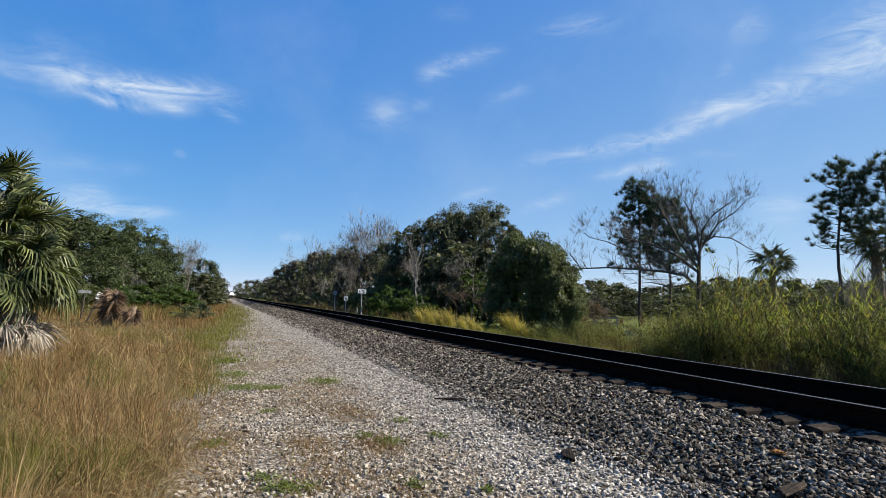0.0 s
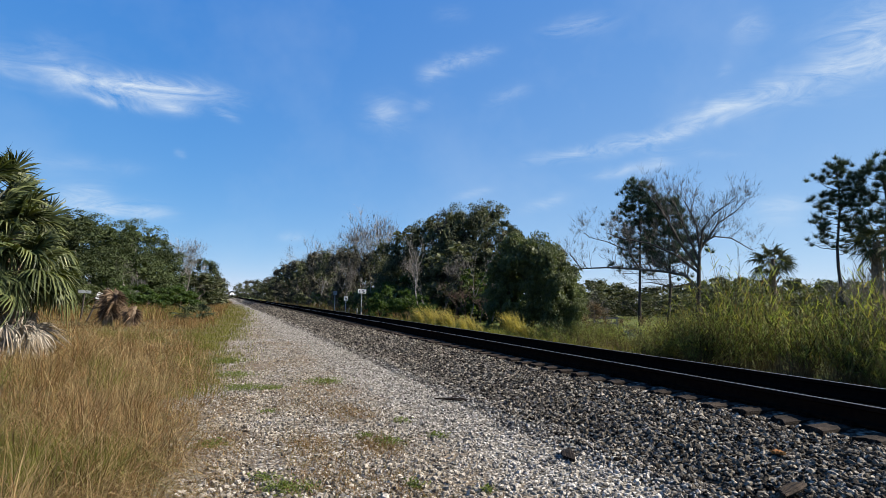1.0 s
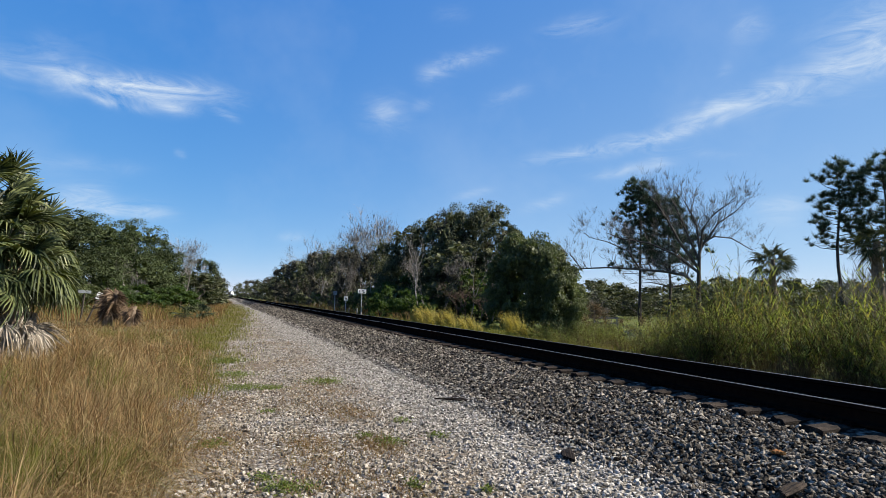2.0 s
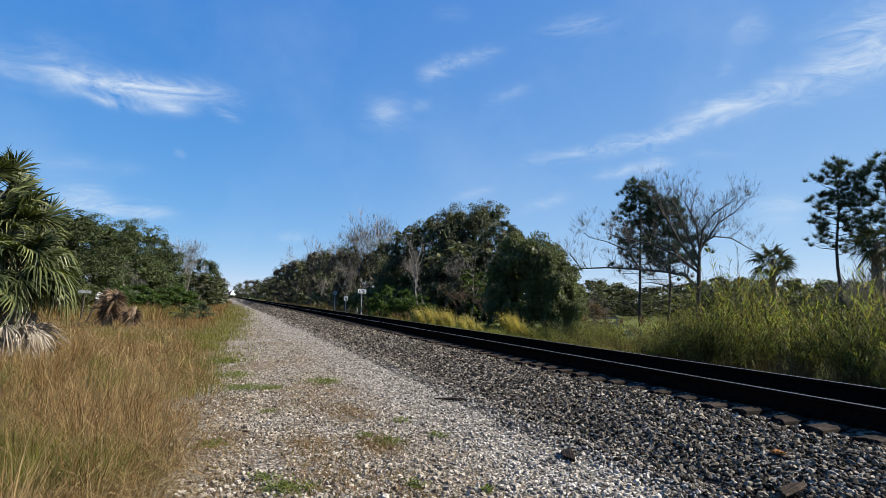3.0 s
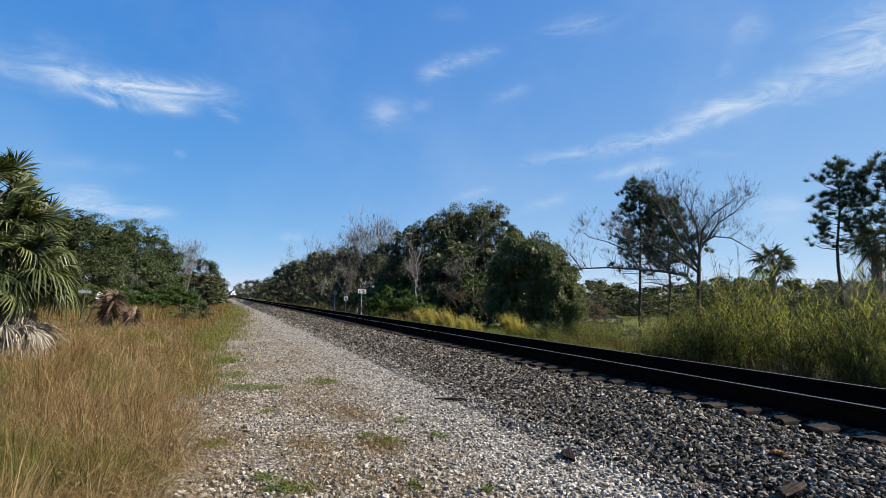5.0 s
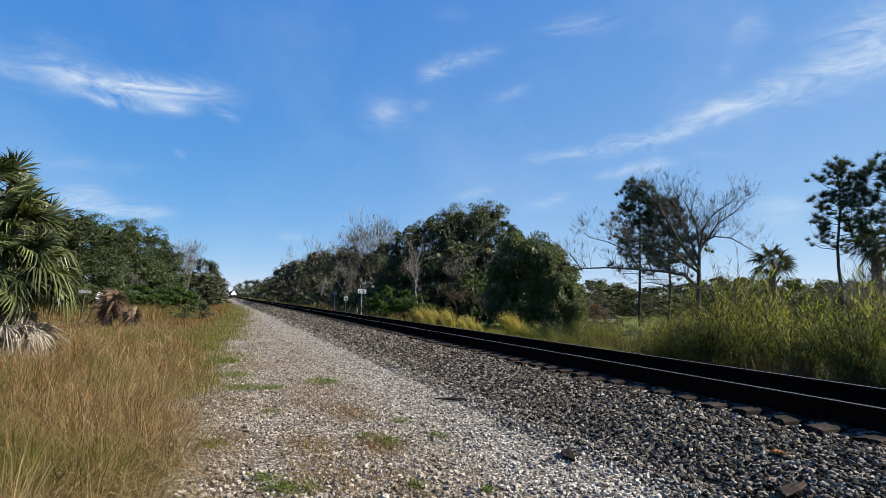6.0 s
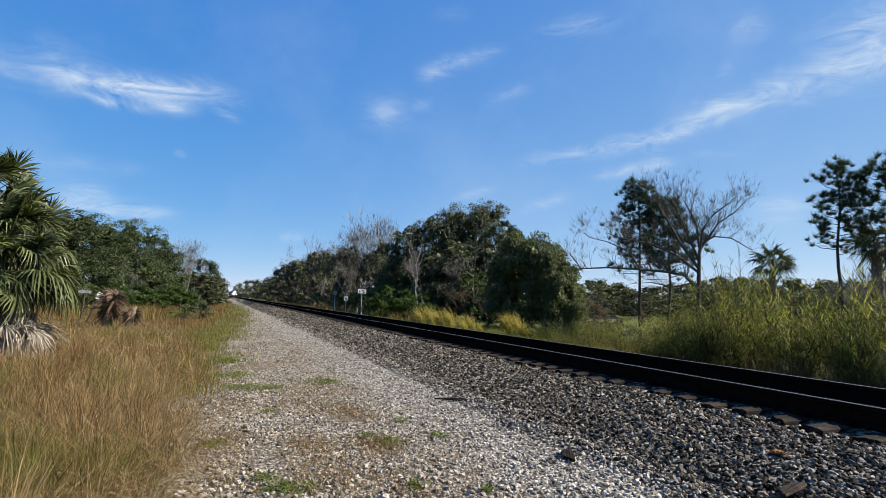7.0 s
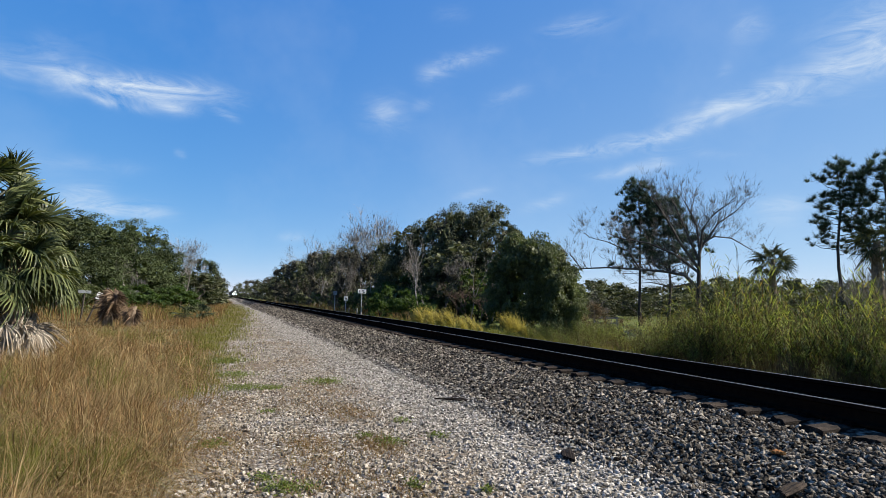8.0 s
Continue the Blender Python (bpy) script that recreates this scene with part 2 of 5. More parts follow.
STRAW = surface("dry_brown_grass", [(0.046, 0.028, 0.012), (0.150, 0.079, 0.032), (0.235, 0.146, 0.063), (0.115, 0.105, 0.034), (0.34, 0.25, 0.13)], 0.45, 0.8, 0, 20, 0.6, 0.3, through_tint=(1.15, 1.0, 0.7))
STRAW_PALE = surface("pale_dry_stalks", [(0.19, 0.125, 0.055), (0.33, 0.245, 0.125)], 2, 0.8, 0, 20, 0.6, 0.3)
GREEN = surface("green_grass", [(0.070, 0.078, 0.017), (0.131, 0.137, 0.030), (0.196, 0.166, 0.053)], 0.6, 0.7, 0, 20, 0.5, 0.4, through_tint=(1.2, 1.2, 0.5))
REED = surface("green_cane_leaves", [(0.014, 0.020, 0.006), (0.045, 0.062, 0.015), (0.115, 0.148, 0.036), (0.30, 0.34, 0.095), (0.22, 0.15, 0.065)], 0.9, 0.5, 0, 20, 0.7, 0.38, through_tint=(1.45, 1.45, 0.55), piece=0.4)
TUFT = surface("yellow_bunch_grass", [(0.19, 0.175, 0.045), (0.33, 0.285, 0.085), (0.43, 0.36, 0.15)], 0.8, 0.7, 0, 20, 0.5, 0.45, through_tint=(1.2, 1.15, 0.6))
WEED = surface("green_weed_leaves", [(0.054, 0.074, 0.019), (0.108, 0.136, 0.034), (0.173, 0.185, 0.057)], 3, 0.6, 0, 20, 0.5, 0.35, through_tint=(1.2, 1.4, 0.4))
WHITE = surface("weathered_white_sheet", [(0.46, 0.46, 0.44), (0.60, 0.60, 0.58)], 4, 0.5, 0.05, 40, stain=0.15)
GREY_METAL = surface("galvanised_steel", [(0.26, 0.27, 0.27), (0.42, 0.43, 0.43)], 6, 0.5, 0.1, 50, metal=0.6)
DARK_MARK = surface("black_marking", [(0.02, 0.02, 0.02), (0.035, 0.035, 0.035)], 6, 0.6, 0, 50)
LOCO_DARK = surface("sooty_dark_blue_paint", [(0.018, 0.022, 0.032), (0.035, 0.042, 0.06)], 1, 0.5, 0.05, 20)
LOCO_PALE = surface("white_engine_paint", [(0.72, 0.72, 0.70), (0.82, 0.82, 0.80)], 1, 0.45, 0.05, 20)
WAGON_RED = surface("oxide_wagon_paint", [(0.07, 0.035, 0.025), (0.12, 0.06, 0.042)], 1, 0.7, 0.1, 20)
WAGON_GREY = surface("grey_wagon_paint", [(0.10, 0.10, 0.10), (0.19, 0.185, 0.18)], 1, 0.7, 0.1, 20)
GLASS_DARK = surface("dark_cab_glass", [(0.01, 0.01, 0.012), (0.02, 0.02, 0.025)], 1, 0.08, 0, 20, spec=0.8)
HEADLIGHT = lamp_mat("headlight_glow", (1.0, 0.97, 0.88), 25.0)
CHIP = surface("orange_wood_chip", [(0.25, 0.10, 0.03), (0.42, 0.19, 0.06)], 20, 0.8, 0.4, 80)


# ---- mesh helpers ----
def mesh_np(name, verts, *faces, smooth=False):
    verts = np.asarray(verts, dtype=np.float32)
    faces = [np.asarray(f, dtype=np.int32) for f in faces if len(f)]
    me = bpy.data.meshes.new(name)
    me.vertices.add(len(verts))
    me.vertices.foreach_set("co", verts.ravel())
    loops = np.concatenate([f.ravel() for f in faces])
    sizes = np.concatenate([np.full(len(f), f.shape[1], dtype=np.int32) for f in faces])
    me.loops.add(len(loops))
    me.loops.foreach_set("vertex_index", loops)
    me.polygons.add(len(sizes))
    me.polygons.foreach_set("loop_start", np.concatenate([[0], np.cumsum(sizes)[:-1]]).astype(np.int32))
    me.polygons.foreach_set("use_smooth", np.full(len(sizes), smooth))
    me.update(calc_edges=True)
    return me


class Shape:
    """Gathers tubes, boxes and strips into one mesh."""

    def __init__(self):
        self.v, self.q, self.t = [], [], []

    def tube(self, pts, radii, sides=5, cap=True):
        pts = [Vector(p) for p in pts]
        n0 = len(self.v)
        for i, p in enumerate(pts):
            d = (pts[min(i + 1, len(pts) - 1)] - pts[max(i - 1, 0)]).normalized()
            a = d.orthogonal().normalized() if abs(d.z) > 0.9 else d.cross(Vector((0, 0, 1))).normalized()
            b = d.cross(a)
            for s in range(sides):
                w = 2 * math.pi * s / sides
                self.v.append(p + (a * math.cos(w) + b * math.sin(w)) * radii[i])
        for i in range(len(pts) - 1):
            for s in range(sides):
                o, k = n0 + i * sides, (s + 1) % sides
                self.q.append((o + s, o + k, o + sides + k, o + sides + s))
        if cap:
            for ring, turn in ((0, 1), (len(pts) - 1, -1)):
                o = n0 + ring * sides
                for s in range(1, sides - 1):
                    f = (o, o + s + 1, o + s) if turn > 0 else (o, o + s, o + s + 1)
                    self.t.append(f)

    def box(self, centre, size, m=None, taper=1.0):
        c, h = Vector(centre), Vector(size) / 2
        n = len(self.v)
        for z in (-1, 1):
            k = taper if z > 0 else 1.0
            for x, y in ((-1, -1), (1, -1), (1, 1), (-1, 1)):
                p = c + Vector((x * h.x * k, y * h.y * k, z * h.z))
                self.v.append(m @ p if m else p)
        for f in ((0, 3, 2, 1), (4, 5, 6, 7), (0, 1, 5, 4), (1, 2, 6, 5), (2, 3, 7, 6), (3, 0, 4, 7)):
            self.q.append(tuple(n + i for i in f))

    def strip(self, pts, sides, widths):
        """A narrow blade through pts; sides are its width directions."""
        n = len(self.v)
        for p, s, w in zip(pts, sides, widths):
            self.v.append(Vector(p) - Vector(s) * w / 2)
            self.v.append(Vector(p) + Vector(s) * w / 2)
        for i in range(len(pts) - 1):
            o = n + 2 * i
            self.q.append((o, o + 1, o + 3, o + 2))

    def prism(self, outline, y0, y1):
        """An outline in x, z pushed along y."""
        n, k = len(self.v), len(outline)
        for y in (y0, y1):
            for x, z in outline:
                self.v.append(Vector((x, y, z)))
        for i in range(k):
            j = (i + 1) % k
            self.q.append((n + i, n + j, n + k + j, n + k + i))
        for i in range(1, k - 1):
            self.t.append((n, n + i + 1, n + i))
            self.t.append((n + k, n + k + i, n + k + i + 1))

    def run(self, outline, ys):
        """An outline in x, z pushed along y in short lengths, closed at both ends."""
        n, k = len(self.v), len(outline)
        for y in ys:
            self.v += [Vector((x, y, z)) for x, z in outline]
        for r in range(len(ys) - 1):
            for i in range(k):
                j = (i + 1) % k
                o = n + r * k
                self.q.append((o + i, o + j, o + k + j, o + k + i))

    def mesh(self, name, smooth=False):
        return mesh_np(name, np.array([tuple(p) for p in self.v]), np.array(self.q, dtype=np.int32).reshape(-1, 4),
                       np.array(self.t, dtype=np.int32).reshape(-1, 3), smooth=smooth)


def part(name, shape, material, parent=None, label="", smooth=False, bevel=0.0):
    """Links a Shape or mesh as one mesh object under a thing or a part."""
    me = shape.mesh(name, smooth) if isinstance(shape, Shape) else shape
    if bevel:
        bm = bmesh.new()
        bm.from_mesh(me)
        bmesh.ops.bevel(bm, geom=bm.edges[:], offset=bevel, segments=2, affect="EDGES", clamp_overlap=True)
        bm.to_mesh(me)
        bm.free()
    if not me.materials:
        me.materials.append(material)
    ob = new(name, me)
    ob.parent = parent
    if label:
        tagged(ob, label)
    return ob


def thing(name, label, category, group="", kind="", m=None):
    ob = tagged(new(name), label, category, group, kind)
    if m:
        ob.matrix_basis = m
    return ob


def stuff_mesh(name, me, material, label, category, parent=None):
    me.materials.append(material)
    ob = tagged(new(name, me), label, "" if parent else category, kind="stuff")
    ob.parent = parent
    return ob


def blades(rng, base, height, lean, width, droop=0.35, segs=3):
    """Grass blades: base (n,3), height (n), lean (n,2) sideways run of the tip. Returns verts, quads, tris."""
    n = len(base)
    ang = rng.uniform(0, 2 * np.pi, n)
    side = np.stack([np.cos(ang), np.sin(ang), np.zeros(n)], 1)
    verts = np.zeros((n, 2 * segs + 1, 3), dtype=np.float32)
    for k in range(segs + 1):
        s = k / segs
        p = base.copy()
        p[:, :2] += lean * (s ** 1.7)[..., None] if np.ndim(s) else lean * s ** 1.7
        p[:, 2] += height * (s - droop * s ** 3 * np.linalg.norm(lean, axis=1) / np.maximum(height, 0.01))
        if k < segs:
            w = (width * (1 - 0.75 * s))[:, None] / 2
            verts[:, 2 * k], verts[:, 2 * k + 1] = p - side * w, p + side * w
        else:
            verts[:, 2 * segs] = p
    o = (np.arange(n) * (2 * segs + 1))[:, None]
    quads = np.concatenate([np.zeros((0, 4), dtype=np.int32)] + [o + np.array([[2 * k, 2 * k + 1, 2 * k + 3, 2 * k + 2]]) for k in range(segs - 1)])
    tris = o + np.array([[2 * segs - 2, 2 * segs - 1, 2 * segs]])
    return verts.reshape(-1, 3), quads, tris


def leaves(rng, centres, normals, length, width):
    """Pointed leaves folded along the rib: two triangles each."""
    n = len(centres)
    nrm = normals / np.maximum(np.linalg.norm(normals, axis=1, keepdims=True), 1e-6)
    a = np.cross(nrm, rng.normal(size=(n, 3)))
    a /= np.maximum(np.linalg.norm(a, axis=1, keepdims=True), 1e-6)
    b = np.cross(nrm, a)
    L, W = (length * rng.uniform(0.7, 1.3, n))[:, None], (width * rng.uniform(0.7, 1.3, n))[:, None]
    v = np.stack([centres - a * L / 2, centres + b * W / 2 + nrm * W * 0.2, centres + a * L / 2, centres - b * W / 2 + nrm * W * 0.2], 1)
    o = (np.arange(n) * 4)[:, None]
    return v.reshape(-1, 3), np.concatenate([o + np.array([[0, 2, 1]]), o + np.array([[0, 3, 2]])])


def crown_mesh(name, rng, lobes, clumps, per, size, ratio=0.5, clump_r=0.5, fill=1500, fill_size=0.42):
    """A crown: many leafy clumps on the outsides of its lobes, broad shaded leaves within."""
    c = np.array([b[0] for b in lobes])
    r = np.array([b[1] for b in lobes])

    def outward(n, low):
        d = rng.normal(size=(n, 3))
        d /= np.linalg.norm(d, axis=1, keepdims=True)
        d[:, 2] = np.where((d[:, 2] < low) & (rng.uniform(size=n) < 0.6), -d[:, 2], d[:, 2])
        return d
    pick = rng.choice(len(lobes), clumps, p=r ** 2 / np.sum(r ** 2))
    cd = outward(clumps, -0.3)
    cc = c[pick] + cd * (r[pick] * rng.uniform(0.72, 1.12, clumps))[:, None]
    cr = clump_r * rng.uniform(0.45, 1.25, clumps)
    n = clumps * per
    own = np.repeat(np.arange(clumps), per)
    d = outward(n, -0.2) + cd[own] * 0.35
    p = cc[own] + d * (cr[own] * rng.uniform(0.35, 1.1, n) ** 0.6)[:, None] * np.array([1.15, 1.15, 0.8])
    v, t = leaves(rng, p, d * 0.5 + rng.normal(size=(n, 3)) * 0.5 + np.array([0, 0, 0.35]), size, size * ratio)
    pick = rng.choice(len(lobes), fill, p=r ** 2 / np.sum(r ** 2))
    d = outward(fill, -0.5)
    p = c[pick] + d * (r[pick] * rng.uniform(0.2, 0.74, fill))[:, None]
    v2, t2 = leaves(rng, p, rng.normal(size=(fill, 3)), fill_size, fill_size * 0.7)
    return mesh_np(name, np.concatenate([v, v2]), np.concatenate([t, t2 + len(v)]))


def grow(shape, rnd, p, d, length, r, depth, tips, split=(2, 3), spread=0.6, up=0.12, shrink=0.72, segs=3, thin=0.62, sides=6):
    """A limb that forks again and again; tips collects the ends."""
    pts, radii = [p], [r]
    for i in range(segs):
        d = (d + Vector((rnd.gauss(0, 0.13), rnd.gauss(0, 0.13), rnd.gauss(0, 0.08) + up * 0.3))).normalized()
        p = p + d * length / segs
        pts.append(p)
        radii.append(r * (1 - (1 - thin) * (i + 1) / segs))
    shape.tube(pts, radii, max(3, sides), cap=False)
    if depth == 0:
        tips.append((p, d))
        return
    for k in range(rnd.randint(*split)):
        turn = Vector((rnd.gauss(0, 1), rnd.gauss(0, 1), rnd.gauss(0, 0.7)))
        turn = (turn - d * turn.dot(d)).normalized()
        nd = (d + turn * rnd.uniform(0.5, 1.3) * spread + Vector((0, 0, up))).normalized()
        start = pts[-1] if k == 0 else pts[rnd.choice((-1, -1, -2))]
        grow(shape, rnd, start, nd, length * shrink * rnd.uniform(0.75, 1.15), radii[-1] * (0.9 if k == 0 else 0.72), depth - 1, tips,
             split, spread, up, shrink, segs, thin, sides - 1)


def fade_noise(x, y, scale, seed=0.0):
    return noise.noise(Vector((x * scale, y * scale, seed)))


# ---- ground ----
POND = (30.0, 27.0, 9.0, 11.5)


def smooth_step(a, b, x):
    k = min(1.0, max(0.0, (x - a) / (b - a)))
    return k * k * (3 - 2 * k)


def ground_z(x, y):
    z = 0.03 * fade_noise(x, y, 0.5) + 0.012 * fade_noise(x, y, 2.3, 4)
    rough = 0.10 * fade_noise(x, y, 0.22, 9) + 0.05 * fade_noise(x, y, 0.9, 2)
    z += rough * (smooth_step(-0.2, -2.5, x) + smooth_step(10.5, 13, x))
    z += 0.35 * smooth_step(-4, -16, x)
    z -= 0.04 * smooth_step(3.6, 4.6, x) * (1 - smooth_step(10.2, 11.2, x))
    z -= 0.18 * smooth_step(10.6, 13.5, x)
    e = math.hypot((x - POND[0]) / POND[2], (y - POND[1]) / POND[3])
    z -= 0.8 * (1 - smooth_step(0.75, 1.08, e))
    return z


def uneven_axis(lo, hi, fine_lo, fine_hi, step):
    xs = list(np.arange(fine_lo, fine_hi + 1e-6, step))
    d, x = step, fine_hi
    while x < hi:
        d *= 1.22
        x += d
        xs.append(min(x, hi))
    d, x = step, fine_lo
    while x > lo:
        d *= 1.22
        x -= d
        xs.insert(0, max(x, lo))
    return xs


def ground_material():
    m, nt, bsdf, out = base_mat("gravel_path_and_earth")
    ln = nt.links.new
    obj = nt.nodes.new("ShaderNodeTexCoord").outputs["Object"]
    sep = nt.nodes.new("ShaderNodeSeparateXYZ")
    ln(obj, sep.inputs[0])

    def calc(op, a, b, clamp=False):
        n = nt.nodes.new("ShaderNodeMath")
        n.operation, n.use_clamp = op, clamp
        for i, v in enumerate((a, b)):
            if isinstance(v, (int, float)):
                n.inputs[i].default_value = v
            else:
                ln(v, n.inputs[i])
        return n.outputs[0]

    def band(x, a, b):
        n = nt.nodes.new("ShaderNodeMapRange")
        n.interpolation_type = "SMOOTHSTEP"
        ln(x, n.inputs["Value"])
        n.inputs["From Min"].default_value, n.inputs["From Max"].default_value = a, b
        return n.outputs["Result"]
    wob = noise_node(nt, obj, 0.7, 5)
    fine_wob = noise_node(nt, obj, 3.5, 5)
    x = calc("ADD", sep.outputs["X"], calc("MULTIPLY", calc("SUBTRACT", wob, 0.5), 1.6))
    x = calc("ADD", x, calc("MULTIPLY", calc("SUBTRACT", fine_wob, 0.5), 0.7))
    drift = calc("MULTIPLY", calc("MAXIMUM", calc("SUBTRACT", sep.outputs["Y"], 10.0), 0.0), 0.055)
    x = calc("SUBTRACT", x, calc("MINIMUM", drift, 2.4))
    vor = nt.nodes.new("ShaderNodeTexVoronoi")
    vor.inputs["Scale"].default_value = 24.0
    ln(obj, vor.inputs["Vector"])
    tone = nt.nodes.new("ShaderNodeSeparateColor")
    ln(vor.outputs["Color"], tone.inputs[0])
    stone = ramp_node(nt, tone.outputs[0], [(0.09, 0.081, 0.067), (0.19, 0.174, 0.15), (0.30, 0.278, 0.246), (0.43, 0.407, 0.37)], 0.05, 0.95)
    # cell rims darkened in the colour, as the shade between gravel stones
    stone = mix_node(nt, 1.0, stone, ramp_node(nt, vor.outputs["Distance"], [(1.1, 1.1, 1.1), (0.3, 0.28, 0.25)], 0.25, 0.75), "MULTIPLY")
    dust = ramp_node(nt, noise_node(nt, obj, 8, 6), [(0.095, 0.072, 0.05), (0.17, 0.137, 0.10)])
    patch = band(calc("ADD", noise_node(nt, obj, 0.55, 5), calc("MULTIPLY", fine_wob, 0.35)), 0.60, 0.78)
    trod = calc("MULTIPLY", patch, calc("SUBTRACT", 1.0, band(sep.outputs["X"], 2.1, 3.0)))
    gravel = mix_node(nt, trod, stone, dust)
    earth = ramp_node(nt, noise_node(nt, obj, 1.3, 7), [(0.05, 0.035, 0.018), (0.10, 0.07, 0.034), (0.075, 0.07, 0.025), (0.13, 0.10, 0.05)])
    meadow = ramp_node(nt, noise_node(nt, obj, 0.4, 7), [(0.04, 0.05, 0.014), (0.075, 0.09, 0.025), (0.11, 0.10, 0.04)])
    right = band(sep.outputs["X"], 9.5, 12.0)
    earth = mix_node(nt, right, earth, meadow)
    inside = calc("MULTIPLY", band(x, -0.9, -0.1), calc("SUBTRACT", 1.0, band(sep.outputs["X"], 9.6, 11.0)))
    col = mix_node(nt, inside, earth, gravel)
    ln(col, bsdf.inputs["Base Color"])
    bsdf.inputs["Roughness"].default_value = 0.95
    bsdf.inputs["Specular IOR Level"].default_value = 0.06
    bump = nt.nodes.new("ShaderNodeBump")
    bump.inputs["Strength"].default_value, bump.inputs["Distance"].default_value = 0.9, 0.03
    ln(calc("SUBTRACT", calc("MULTIPLY", noise_node(nt, obj, 30, 5), 0.6), vor.outputs["Distance"]), bump.inputs["Height"])
    ln(bump.outputs[0], bsdf.inputs["Normal"])
    return m


def build_ground():
    xs, ys = uneven_axis(-3500, 3500, -14, 14, 0.35), uneven_axis(-2500, 4500, 2, 26, 0.4)
    v = [(x, y, ground_z(x, y)) for y in ys for x in xs]
    nx = len(xs)
    i, j = np.meshgrid(np.arange(nx - 1), np.arange(len(ys) - 1))
    o = (j * nx + i).ravel()
    me = mesh_np("ground", v, np.stack([o, o + 1, o + nx + 1, o + nx], 1), smooth=True)
    me.materials.append(ground_material())
    tagged(new("ground", me), "white gravel path among dry grassy earth and meadow", "ground", kind="structure")
    # pond
    water, nt, bsdf, out = base_mat("pond_water")
    obj = nt.nodes.new("ShaderNodeTexCoord").outputs["Object"]
    bsdf.inputs["Base Color"].default_value = (0.02, 0.03, 0.028, 1)
    bsdf.inputs["Roughness"].default_value = 0.12
    b = nt.nodes.new("ShaderNodeBump")
    b.inputs["Strength"].default_value, b.inputs["Distance"].default_value = 0.25, 0.03
    nt.links.new(noise_node(nt, obj, 5, 3), b.inputs["Height"])
    nt.links.new(b.outputs[0], bsdf.inputs["Normal"])
    n = 48
    ring = [(POND[0] + POND[2] * 1.1 * math.cos(2 * math.pi * k / n), POND[1] + POND[3] * 1.1 * math.sin(2 * math.pi * k / n), -0.5) for k in range(n)]
    tri = [(n, k, (k + 1) % n) for k in range(n)]
    me = mesh_np("water", ring + [(POND[0], POND[1], -0.5)], np.array(tri))
    me.materials.append(water)
    tagged(new("water", me), "still pond water reflecting the pale sky", "water", kind="structure")


build_ground()

# ---- track bed ----
RAIL_X = (6.255, 7.765)
TRACK_X = 7.01
HEAD_Z = 0.6
TIE_TOP = 0.394
# cross-section of the stone bed, from the path side over the track to the far side
BED = [(3.35, -0.06), (3.6, 0.015), (3.75, 0.05), (3.95, 0.055), (4.3, 0.13), (4.8, 0.22), (5.3, 0.30), (5.6, 0.315), (5.85, 0.32), (6.1, 0.37), (7.0, 0.376), (8.0, 0.375), (8.4, 0.32), (8.9, 0.28), (9.6, 0.10), (10.2, -0.10), (10.7, -0.25)]


def bed_z(x, y):
    z = float(np.interp(x, [b[0] for b in BED], [b[1] for b in BED]))
    k = 0.3 if 5.9 < x < 8.1 else 1.0
    return z + k * (0.025 * fade_noise(x, y, 1.1, 7) + 0.015 * fade_noise(x, y, 3.1, 3))


def build_bed():
    xs = list(np.arange(3.35, 10.71, 0.16))
    ys = uneven_axis(-60, 1500, 1, 24, 0.25)
    v = [(x, y, bed_z(x, y)) for y in ys for x in xs]
    nx = len(xs)
    i, j = np.meshgrid(np.arange(nx - 1), np.arange(len(ys) - 1))
    o = (j * nx + i).ravel()
    me = mesh_np("ballast", v, np.stack([o, o + 1, o + nx + 1, o + nx], 1), smooth=True)
    m, nt, bsdf, out = base_mat("ballast_bed")
    obj = nt.nodes.new("ShaderNodeTexCoord").outputs["Object"]
    vor = nt.nodes.new("ShaderNodeTexVoronoi")
    vor.inputs["Scale"].default_value = 17.0
    nt.links.new(obj, vor.inputs["Vector"])
    tone = nt.nodes.new("ShaderNodeSeparateColor")
    nt.links.new(vor.outputs["Color"], tone.inputs[0])
    col = ramp_node(nt, tone.outputs[0], [(0.03, 0.027, 0.023), (0.072, 0.066, 0.058), (0.13, 0.12, 0.107), (0.25, 0.235, 0.21)], 0.05, 0.95)
    # shade in the gaps between stones is put into the colour: cells darken outward
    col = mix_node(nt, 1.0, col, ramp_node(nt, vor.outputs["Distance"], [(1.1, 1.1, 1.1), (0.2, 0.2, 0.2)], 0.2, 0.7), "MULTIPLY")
    col = mix_node(nt, 1.0, col, ramp_node(nt, noise_node(nt, obj, 0.8, 5), [(0.75, 0.71, 0.67), (1.4, 1.32, 1.24)]), "MULTIPLY")
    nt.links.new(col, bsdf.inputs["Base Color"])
    bsdf.inputs["Roughness"].default_value = 0.95
    bsdf.inputs["Specular IOR Level"].default_value = 0.06
    b = nt.nodes.new("ShaderNodeBump")
    b.inputs["Strength"].default_value, b.inputs["Distance"].default_value, b.invert = 1.0, 0.05, True
    nt.links.new(vor.outputs["Distance"], b.inputs["Height"])
    nt.links.new(b.outputs[0], bsdf.inputs["Normal"])
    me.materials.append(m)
    return tagged(new("ballast", me), "dark grey crushed stone ballast sloping up to the sleepers", "ballast", kind="structure")


ballast = build_bed()


